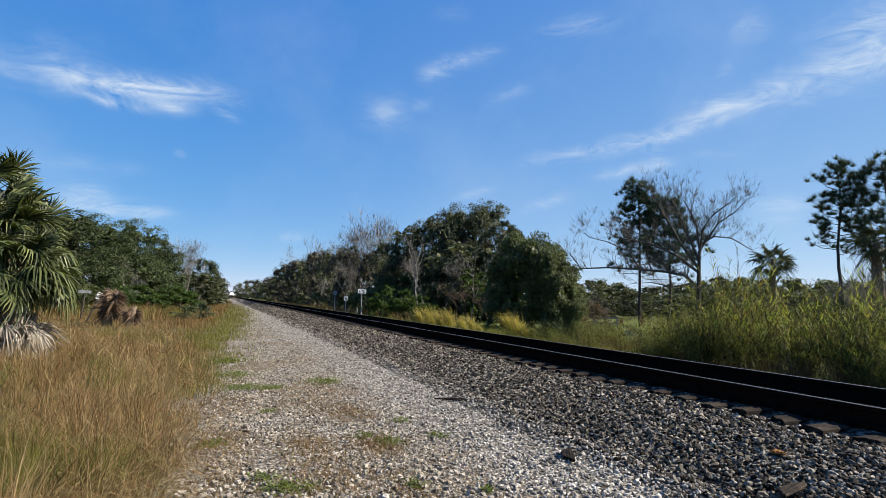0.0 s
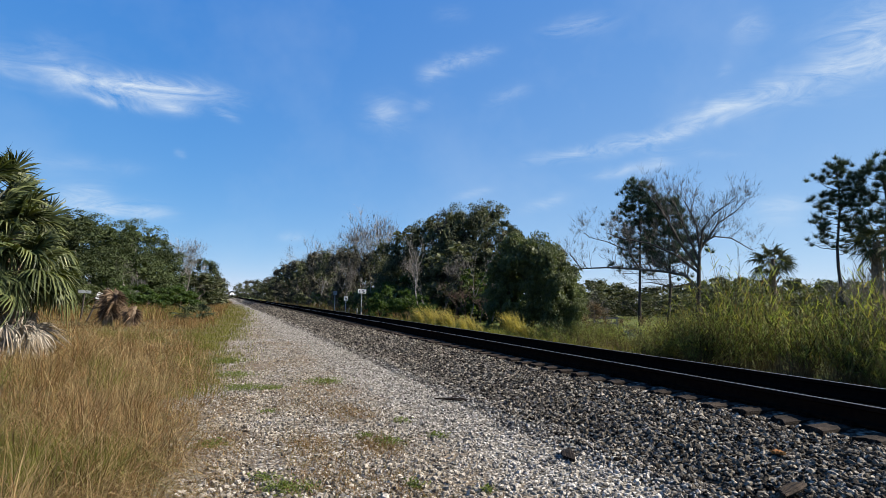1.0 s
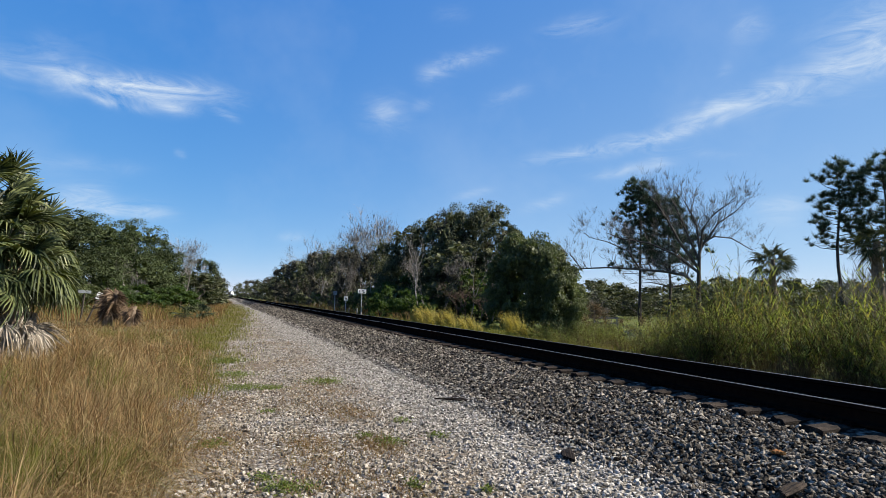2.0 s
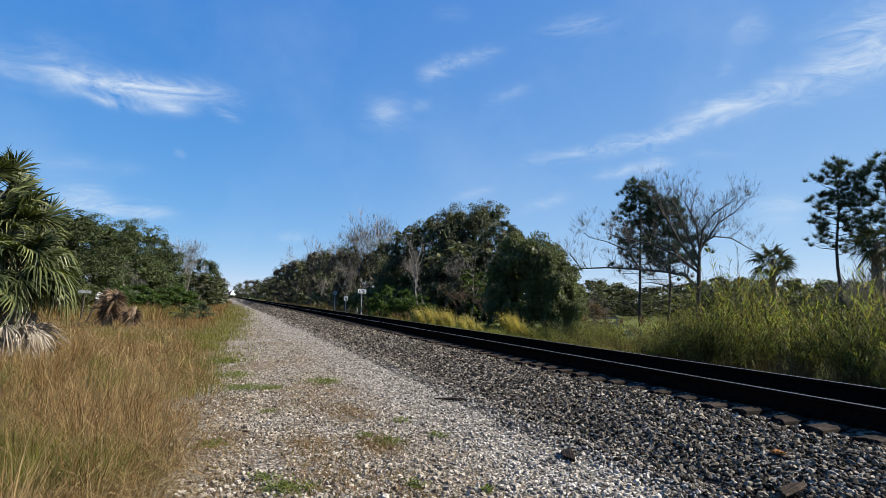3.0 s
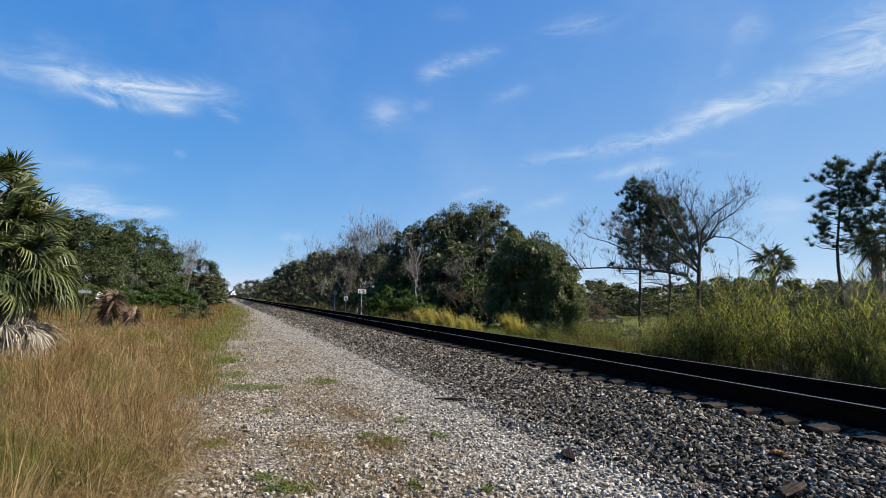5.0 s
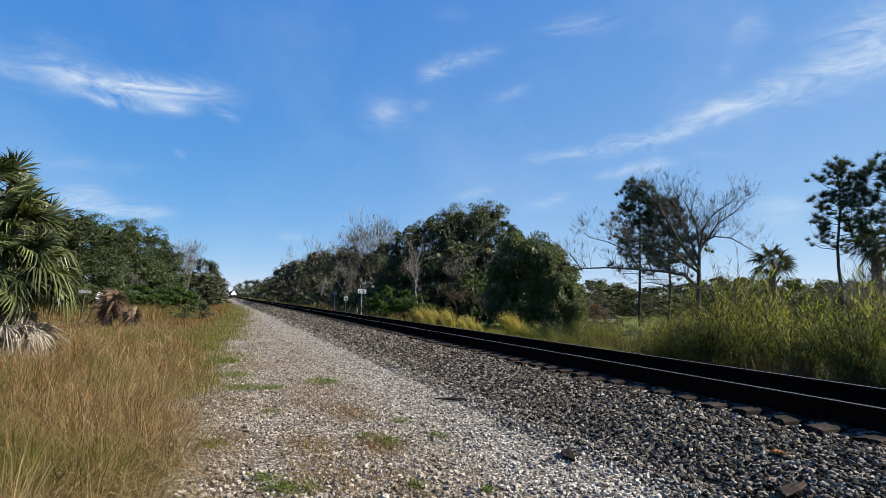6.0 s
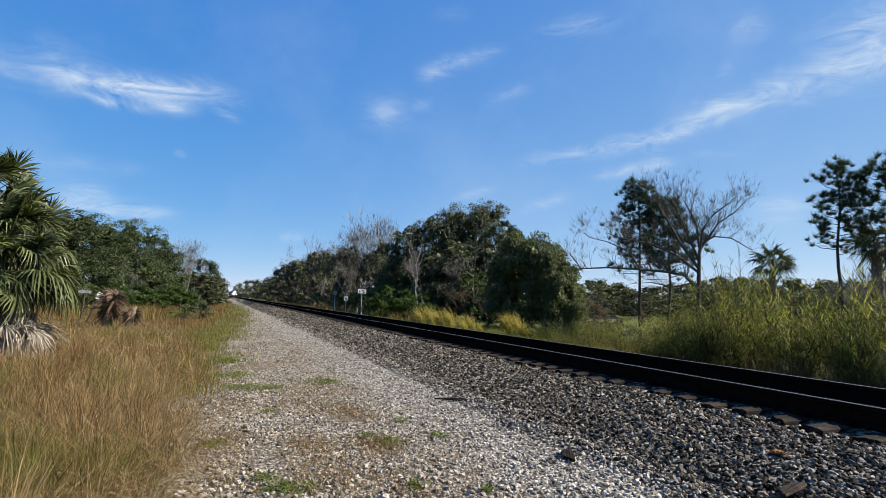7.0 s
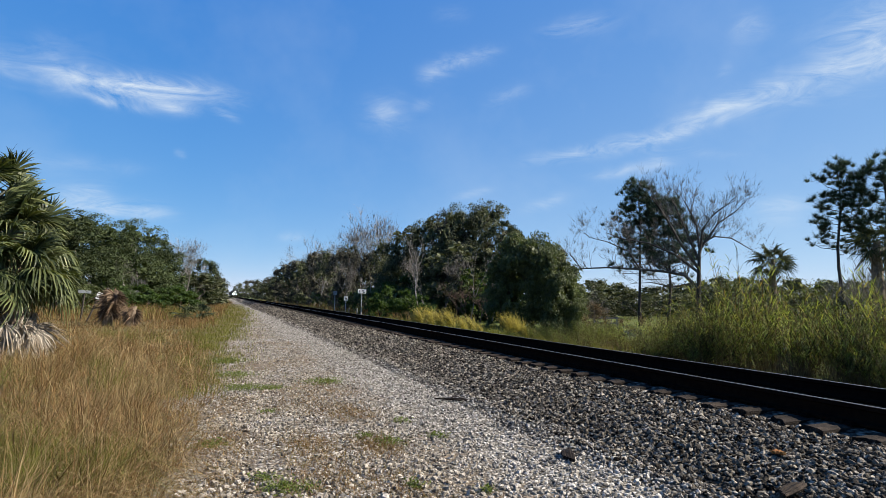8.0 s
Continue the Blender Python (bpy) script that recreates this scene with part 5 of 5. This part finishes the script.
def cane_kind(seed, stems, tall, lean, flare=0.16, root=0.38, low=0.12, per=21):
    rng, rnd = np.random.default_rng(seed), random.Random(seed)
    clump = new("cane_clump")
    stalks, base, rise, run = Shape(), [], [], []
    for k in range(stems):
        b = Vector((rnd.gauss(0, root), rnd.gauss(0, root), -0.05))
        h = tall * rnd.uniform(0.45, 1.08)
        d = Vector((rnd.gauss(lean, flare) + b.x * 0.25, rnd.gauss(0, flare) + b.y * 0.25, 1))
        pts = [b, b + d * h * 0.5, b + d * h * 0.85 + Vector((lean * 0.3, 0, 0)), b + d * h + Vector((lean * 0.6, 0, -0.04))]
        stalks.tube(pts, [0.007, 0.006, 0.0045, 0.003], 3, cap=False)
        for j in range(per):
            f = rnd.uniform(low, 1.0)
            p = pts[0].lerp(pts[1], f * 2) if f < 0.5 else pts[1].lerp(pts[3], f * 2 - 1)
            a = rnd.uniform(0, 2 * math.pi)
            ln_ = rnd.uniform(0.25, 0.62)
            base.append(tuple(p))
            rise.append(ln_ * rnd.uniform(0.15, 0.9))
            run.append((math.cos(a) * ln_ * 0.6 + lean * 0.2, math.sin(a) * ln_ * 0.6))
    part("stalk", stalks, CANE_STALK, clump, "thin tawny cane stalks")["kind"] = "stuff"
    v, q, t = blades(rng, np.array(base), np.array(rise), np.array(run), rng.uniform(0.012, 0.026, len(base)), 0.8, 2)
    part("leaves", mesh_np("leaves", v, q, t), REED, clump, "long narrow yellow-green leaves")["kind"] = "stuff"
    return clump


def build_canes():
    rnd = random.Random(21)
    kinds = [cane_kind(300, 36, 2.5, -0.1, 0.26, 0.22), cane_kind(301, 54, 2.2, -0.06, 0.42, 0.14, 0.2), cane_kind(302, 58, 2.3, -0.12, 0.36, 0.16, 0.22), cane_kind(303, 46, 2.0, 0.05, 0.48, 0.16, 0.18)]
    along, height = [4.0, 8.0, 10.5, 12.5, 14.0, 16.0, 19.0, 25.0], [1.10, 1.08, 1.08, 1.12, 0.86, 0.66, 0.48, 0.34]
    for k in range(120):
        y = 5.6 + 19.5 * rnd.random()
        x = 12.1 + 3.6 * rnd.random() ** 1.2
        if fade_noise(x, y, 0.45, 44) < -0.2:
            continue
        tall = float(np.interp(y - 0.35 * (x - 12.3), along, height)) * (0.9 + 0.5 * fade_noise(x, y, 0.5, 17)) * (0.6 + 0.4 * smooth_step(12.3, 13.8, x))
        m = pose(x, y, ground_z(x, y), 0, 0, rnd.uniform(-50, 50)) @ Matrix.Scale(tall * rnd.uniform(0.85, 1.12), 4)
        ob = copy_thing(kinds[rnd.choice((0, 1, 1, 2, 2, 3))], m)
        ob.name = "cane_clump"
        tagged(ob, "clump of tall yellow-green canes swaying in the wind", "canes", "canes by the pond")
        if k % 2 == 0:
            SWAY.append((ob, m.copy(), rnd.uniform(0.8, 2.0), rnd.uniform(2.0, 3.4), rnd.uniform(0, 1.5) - x * 0.5, "y"))
    for k in range(30):
        y = 15.5 + 11.0 * rnd.random()
        x = 12.4 + 4.0 * rnd.random() + 0.25 * max(0, y - 20)
        m = pose(x, y, ground_z(x, y), 0, 0, rnd.uniform(-50, 50)) @ Matrix.Scale((0.58 - 0.022 * (y - 15.5)) * rnd.uniform(0.8, 1.15), 4)
        ob = copy_thing(kinds[1 + k % 3], m)
        ob.name = "cane_clump"
        tagged(ob, "low clump of yellow-green canes on the verge", "canes", "canes by the pond")
    discard(*kinds)
    # yellow bunch grass leaning over the verge
    rng = np.random.default_rng(5)
    n = 260
    base = np.concatenate([rng.normal(0, 0.12, (n, 2)), np.full((n, 1), -0.03)], 1)
    h = rng.uniform(0.7, 2.0, n)
    v, q, t = blades(rng, base, h, base[:, :2] * 1.6 + rng.normal(0, 0.16, (n, 2)) + np.array([-0.75, 0.1]), rng.uniform(0.014, 0.03, n), 0.45, 3)
    me = mesh_np("bunch_grass", v, q, t)
    me.materials.append(TUFT)
    for x, y, s in ((11.6, 34.7, 0.82), (12.0, 34.0, 0.90), (11.7, 31.7, 0.79), (12.2, 31.2, 0.87), (11.9, 28.6, 0.60), (12.6, 29.1, 0.69), (12.4, 27.6, 0.38), (13.2, 25.8, 0.83), (13.6, 25.8, 0.86), (13.3, 24.6, 0.61), (13.8, 23.9, 0.28), (14.2, 23.3, 0.27), (14.4, 22.5, 0.22), (11.8, 36.8, 0.61)):
        ob = tagged(new("bunch_grass", me), "yellow bunch of tall grass bent by the wind", "grass tuft", "bunch grass")
        m = pose(x, y, ground_z(x, y), 0, 0, rnd.uniform(-25, 25)) @ Matrix.Scale(s, 4)
        ob.matrix_basis = m
        SWAY.append((ob, m.copy(), rnd.uniform(1.0, 2.2), rnd.uniform(1.8, 3.0), rnd.uniform(0, 6.28), "y"))
    # small weeds on the path
    for k, (x, y, r) in enumerate(((1.81, 6.48, 0.18), (1.61, 6.79, 0.12), (0.42, 5.51, 0.13), (0.63, 5.13, 0.18), (0.48, 5.20, 0.15), (-0.04, 6.88, 0.18), (1.86, 11.29, 0.38), (0.39, 10.78, 0.36), (0.66, 8.64, 0.13), (2.26, 7.55, 0.12), (1.61, 4.91, 0.09), (2.14, 4.63, 0.07), (2.42, 6.64, 0.13), (0.21, 12.76, 0.45), (0.11, 15.22, 0.54), (0.83, 10.67, 0.27))):
        n = int(60 + 900 * r * r * 4)
        c = np.stack([rng.normal(0, r * 0.5, n), rng.normal(0, r * 0.5, n), rng.uniform(0.005, 0.05 + 0.06 * r, n)], 1)
        v, t = leaves(rng, c, rng.normal(0, 0.5, (n, 3)) + np.array([0, 0, 0.8]), 0.032, 0.014)
        stems_v, q2, t2 = blades(rng, np.stack([c[:, 0], c[:, 1], np.zeros(n)], 1), c[:, 2] + 0.02, rng.normal(0, 0.02, (n, 2)), np.full(n, 0.003), 0.2, 2)
        me = mesh_np("weed", np.concatenate([v, stems_v]), q2 + len(v), np.concatenate([t, t2 + len(v)]))
        me.materials.append(WEED)
        ob = tagged(new("weed", me), "low green weed growing through the gravel", "weed", "path weeds", "stuff")
        ob.matrix_basis = pose(x, y, ground_z(x, y))


# ---- lineside things ----
def board(name, x, y, post_h, w, h, label, category, bars=(), tilt=0.0, mat=None, post_mat=None):
    ob = thing(name, label, category, m=pose(x, y, ground_z(x, y) - 0.05, 0, tilt, 6))
    s = Shape()
    s.tube([(0, 0, 0), (0, 0, post_h)], [0.045, 0.045], 8)
    part("post", s, post_mat or GREY_METAL, ob)
    if w:
        s = Shape()
        s.box((0, -0.06, post_h - h / 2), (w, 0.03, h))
        plate = part("panel", s, mat or WHITE, ob, bevel=0.006)
        for bx, bz, bw, bh in bars:
            s = Shape()
            s.box((bx, -0.079, post_h - h / 2 + bz), (bw, 0.006, bh))
            part("marking", s, DARK_MARK, plate, "dark bar of illegible lettering")
    return ob


def build_lineside():
    board("lineside_sign", 10.87, 48.8, 2.35, 0.72, 0.34, "white rectangular sign on a grey post", "sign", ((-0.22, 0.0, 0.05, 0.2), (0.08, 0.05, 0.16, 0.1), (0.2, -0.06, 0.22, 0.07)))
    board("lineside_sign", 11.5, 65.0, 2.35, 0.42, 0.42, "small weathered grey sign on a thin post", "sign", mat=GREY_METAL)
    board("milepost_sign", 11.52, 58.9, 1.78, 0.42, 0.42, "small square white sign with a dark mark", "sign", ((0.0, 0.0, 0.14, 0.2),))
    board("marker_post", 11.6, 53.8, 0.75, 0, 0, "short pale marker post in the verge", "post")
    board("marker_post", 11.6, 57.5, 0.7, 0, 0, "short pale marker post in the verge", "post")
    board("marker_post", 3.9, 190.0, 1.6, 0.35, 0.5, "dark rusty lineside post", "post", mat=STEEL, post_mat=STEEL)
    board("lineside_sign", -7.28, 37.3, 1.75, 0.62, 0.16, "grey weathered board on a post in the grass", "sign", mat=GREY_METAL, post_mat=BARK_DARK, tilt=4)
    board("leaning_board", -6.75, 35.9, 1.75, 0.26, 0.38, "white tilted board on a thin post in the grass", "sign", tilt=20, post_mat=BARK_DARK)
    fence = thing("fence", "short grey weathered timber fence beside the pond", "fence", m=pose(25.9, 35.9, -0.3, 0, 0, -35))
    for k in range(3):
        s = Shape()
        s.box((k * 0.8 - 0.8, 0, 0.4), (0.10, 0.10, 0.95))
        part("post", s, OLD_TIMBER, fence, bevel=0.01)
    for z in (0.42, 0.78):
        s = Shape()
        s.box((0, 0.075, z), (1.9, 0.04, 0.12))
        part("rail", s, OLD_TIMBER, fence, bevel=0.008)


# ---- train ----
TRAIN = []   # (object, its distance behind the engine's nose)


def bogie(parent, y, gauge=1.51, wheels=3):
    s = Shape()
    s.box((0, y, 0.62), (1.9, 0.5, 0.22))
    b = part("bogie", s, STEEL, parent)
    for sx in (-1, 1):
        s = Shape()
        s.box((sx * 1.0, y, 0.55), (0.14, 1.7 * wheels * 0.8, 0.28))
        part("side_frame", s, STEEL, b)
    for k in range(wheels):
        s = Shape()
        yy = y + (k - (wheels - 1) / 2) * 1.7
        for sx in (-1, 1):
            s.tube([(sx * gauge / 2 - 0.065, yy, 0.5), (sx * gauge / 2 + 0.065, yy, 0.5)], [0.5, 0.5], 18)
        s.tube([(-gauge / 2, yy, 0.5), (gauge / 2, yy, 0.5)], [0.08, 0.08], 8)
        part("wheelset", s, STEEL, b)


def engine(lit):
    ob = thing("locomotive", "dark diesel locomotive with glowing headlights on the track" if lit else "dark trailing diesel locomotive", "locomotive", "train")
    s = Shape()
    s.box((0, 10.5, 1.25), (3.0, 21.0, 0.35))
    part("frame", s, STEEL, ob, bevel=0.04)
    s = Shape()
    s.prism([(-1.05, 1.42), (1.05, 1.42), (1.05, 4.3), (0.75, 4.55), (-0.75, 4.55), (-1.05, 4.3)], 5.2, 20.2)
    hood = part("long_hood", s, LOCO_DARK, ob)
    for y in (12.0, 15.5, 18.0):
        s = Shape()
        s.tube([(0, y, 4.54), (0, y, 4.68)], [0.62, 0.6], 14)
        part("fan", s, STEEL, hood)
    s = Shape()
    s.prism([(-1.5, 1.42), (1.5, 1.42), (1.5, 4.1), (1.15, 4.62), (-1.15, 4.62), (-1.5, 4.1)], 2.5, 5.19)
    cab = part("cab", s, LOCO_DARK, ob)
    for x in (-0.98, 0.98):
        s = Shape()
        s.box((x, 2.48, 3.75), (0.78, 0.06, 0.55))
        part("windscreen", s, GLASS_DARK, cab)
    s = Shape()
    s.prism([(-1.4, 1.75), (1.4, 1.75), (1.4, 3.0), (1.0, 3.38), (-1.0, 3.38), (-1.4, 3.0)], 0.75, 2.49)
    part("nose", s, LOCO_PALE if lit else LOCO_DARK, ob, "white wide nose" if lit else "", bevel=0.05)
    s = Shape()
    s.prism([(-1.45, 0.25), (1.45, 0.25), (1.45, 1.08), (-1.45, 1.08)], 0.0, 0.3)
    part("pilot", s, LOCO_DARK, ob)
    if lit:
        for name, x, y, z, r in (("headlight", -0.24, 2.36, 3.75, 0.22), ("headlight", 0.24, 2.36, 3.75, 0.22), ("ditch_light", -1.1, 0.5, 1.85, 0.22), ("ditch_light", 1.1, 0.5, 1.85, 0.22)):
            s = Shape()
            s.tube([(x, y + 0.3, z), (x, y + 0.02, z)], [r * 0.9, r * 1.15], 14)
            lamp = part(name, s, STEEL, ob)
            s = Shape()
            s.tube([(x, y + 0.02, z), (x, y - 0.02, z)], [r, r * 0.8], 14)
            part("lens", s, HEADLIGHT, lamp, "glowing white lens")
            s = Shape()
            s.box((x, y + 0.2, (z + 1.35) / 2), (0.08, 0.08, z - 1.35 - r)) if z < 3 else s.box((x, y + 0.22, z - 0.05), (0.3, 0.2, 0.3))
            part("bracket", s, STEEL, lamp)
    for sx in (-1, 1):
        s = Shape()
        s.tube([(sx * 1.46, 0.6, 2.4), (sx * 1.46, 20.6, 2.4)], [0.025, 0.025], 5)
        for k in range(12):
            s.tube([(sx * 1.46, 0.8 + k * 1.75, 1.4), (sx * 1.46, 0.8 + k * 1.75, 2.4)], [0.02, 0.02], 5)
        part("handrail", s, LOCO_PALE, ob)
    s = Shape()
    s.prism([(-1.1, 0.45), (1.1, 0.45), (1.3, 0.8), (1.3, 1.1), (-1.3, 1.1), (-1.3, 0.8)], 8.0, 13.0)
    part("fuel_tank", s, STEEL, ob)
    bogie(ob, 4.2)
    bogie(ob, 16.8)
    return ob


def wagon(mat, label):
    ob = thing("freight_wagon", label, "freight wagon", "train")
    s = Shape()
    s.box((0, 8.2, 2.75), (3.0, 15.6, 3.1))
    body = part("body", s, mat, ob, bevel=0.05)
    for k in range(15):
        for sx in (-1, 1):
            s = Shape()
            s.box((sx * 1.53, 1.0 + k * 1.03, 2.75), (0.07, 0.09, 3.0))
            part("rib", s, mat, body)
    s = Shape()
    s.box((0, 8.2, 4.36), (2.9, 15.5, 0.14), taper=0.97)
    part("roof", s, WAGON_GREY, ob)
    s = Shape()
    s.box((0, 8.2, 1.08), (2.2, 16.4, 0.22))
    part("underframe", s, STEEL, ob)
    bogie(ob, 2.4, wheels=2)
    bogie(ob, 14.0, wheels=2)
    return ob


def build_train():
    TRAIN.append((engine(True), 0.0))
    TRAIN.append((engine(False), 22.0))
    kinds = [wagon(WAGON_RED, "rust-red boxy freight wagon in the train"), wagon(WAGON_GREY, "grey boxy freight wagon in the train")]
    for k in range(14):
        ob = kinds[k] if k < 2 else copy_thing(kinds[(k * 7 // 3) % 2], pose(0, 0, 0))
        TRAIN.append((ob, 44.0 + 17.2 * k))


def spreading_tree():
    """The leafless tree by the pond: a low fork with long limbs, most of them to one side."""
    tree = thing("bare_tree", "spreading leafless tree by the pond", "tree", m=pose(19.4, 20.2, -0.2, 0, 0, -38))
    rnd, rng = random.Random(91), np.random.default_rng(91)
    s = Shape()
    s.tube([(0, 0, -0.4), (0.0, 0, 1.0), (0.0, 0.03, 2.0), (0.03, 0.0, 3.2), (0.07, 0, 4.15)], [0.15, 0.115, 0.10, 0.08, 0.06], 9)
    part("trunk", s, BARK_DARK, tree)
    tips = []
    for pts, r in ((((0.07, 0, 4.1), (0.3, 0.1, 4.55), (0.72, 0.2, 4.78), (1.4, 0.3, 4.7), (2.2, 0.2, 4.15)), 0.055),
                   (((0.03, 0, 3.6), (0.2, -0.2, 5.1), (0.7, -0.4, 5.75), (1.2, -0.5, 6.1)), 0.065),
                   (((0.08, 0, 4.2), (0.0, 0.3, 5.3), (-0.25, 0.5, 6.0), (-0.5, 0.6, 6.5)), 0.06),
                   (((-0.05, 0, 2.5), (-0.55, -0.1, 3.05), (-1.35, -0.3, 3.2), (-2.45, -0.2, 3.3), (-3.8, 0.1, 3.4), (-5.0, 0.2, 3.35), (-5.5, 0.1, 4.0)), 0.085),
                   (((-0.0, 0, 3.2), (-0.9, 0.3, 4.0), (-2.0, 0.6, 4.55), (-3.2, 0.8, 4.8), (-3.9, 0.9, 5.1)), 0.07),
                   (((-0.0, 0, 3.4), (-0.8, -0.4, 4.55), (-1.3, -0.7, 5.5), (-1.7, -0.9, 6.1), (-1.95, -1.0, 6.4)), 0.07),
                   (((0.0, 0, 3.8), (-0.5, 0.2, 5.2), (-0.75, 0.3, 5.9), (-1.0, 0.4, 6.5)), 0.06),
                   (((-2.4, -0.2, 3.3), (-2.9, -0.5, 4.1), (-3.8, -0.8, 4.5), (-4.6, -0.9, 4.7)), 0.04),
                   (((0.3, 0.1, 4.5), (0.9, 0.4, 5.4), (1.6, 0.6, 5.9), (2.0, 0.7, 6.3)), 0.045),
                   (((-0.3, 0, 2.7), (-1.0, 0.5, 2.55), (-1.9, 0.7, 2.75), (-2.8, 0.8, 2.7)), 0.04)):
        n = len(pts) - 1
        limb = Shape()
        radii = [r * (1 - 0.75 * i / n) for i in range(n + 1)]
        limb.tube(pts, radii, 6, cap=False)
        for i in range(1, n + 1):
            for k in range(6 if i < n else 6):
                p = Vector(pts[i - 1]).lerp(Vector(pts[i]), rnd.uniform(0.3, 1.0))
                d = Vector(pts[i]) - Vector(pts[i - 1])
                d = d.normalized() * 0.7 + Vector((rnd.gauss(-0.05, 0.5), rnd.gauss(0, 0.5), rnd.uniform(0.2, 1.0)))
                grow(limb, rnd, p, d.normalized(), rnd.uniform(0.24, 0.44), max(0.008, radii[i] * 0.5), 3, tips, (2, 2), 0.7, 0.12, 0.84, 3, 0.6, 4)
        part("limb", limb, TWIG_DARK, tree)
    n = len(tips) * 6
    base = np.array([tuple(tips[i // 6][0]) for i in range(n)])
    dirs = np.array([tuple(tips[i // 6][1]) for i in range(n)]) + rng.normal(0, 0.5, (n, 3)) + np.array([0, 0, 0.2])
    length = rng.uniform(0.12, 0.36, n)
    v, q, t = blades(rng, base, dirs[:, 2] * length, dirs[:, :2] * length[:, None], np.full(n, 0.009), 0.0, 1)
    part("twig_haze", mesh_np("twig_haze", v, q, t), TWIG, tree, "fine bare twigs")["kind"] = "stuff"


def build_right_trees():
    pine(35.8, 25.6, 11.6, 1, "tall slender pine with open tufted crown", 0.55, 0.50, 0.95, 32)
    pine(37.4, 23.8, 11.4, 2, "tall pine with spreading tufted limbs", 0.55, 0.46, 1.3, 34)
    pine(31.4, 38.9, 11.5, 3, "tall pine behind the bare tree", 0.3, 0.34, 1.35, 52)
    pine(33.1, 37.5, 10.2, 4, "pine with a dark spreading crown", 0.3, 0.36, 1.6, 52)
    spreading_tree()
    grey = bare_kind(92, 5.0, 5, TWIG, 0.5)
    for x, y, h, t in ((26.0, 37.0, 3.0, 10), (25.5, 19.0, 4.6, 70), (27.5, 20.0, 4.9, 130), (26.0, 17.4, 4.6, 100), (29.5, 20.0, 5.0, 190), (31.0, 18.5, 5.0, 250), (27.0, 36.5, 2.6, 300), (28.5, 17.6, 4.6, 20)):
        put(grey, "bare_sapling", x, y, h, "thin leafless sapling behind the canes", "sapling", "saplings", 1.0, t, 5.0)
    discard(grey)


build_track()
build_lineside()
build_train()
build_woods()
build_right_trees()
build_palms()
build_canes()
build_grass()
build_stones()


# ---- what moves ----
def motions():
    for ob, behind in TRAIN:
        walk(ob, [(t, pose(TRACK_X, 565.0 - 20.5 * t + behind, HEAD_Z)) for t in (0, 2, 4, 6, 8)])
    for ob, rest, amp, period, phase, axis in SWAY:
        rows = []
        for k in range(17):
            t = 0.5 * k
            a = amp * (math.sin(2 * math.pi * t / period + phase) + 0.5 * math.sin(2 * math.pi * t / (period * 0.43) + 2.1 * phase))
            b = 0.4 * amp * math.sin(2 * math.pi * t / (period * 0.7) + 1.3 * phase)
            rows.append((t, rest @ pose(0, 0, 0, b, a, 0) if axis == "y" else rest @ pose(0, 0, 0, 0.3 * b, a, 0)))
        walk(ob, rows)


motions()
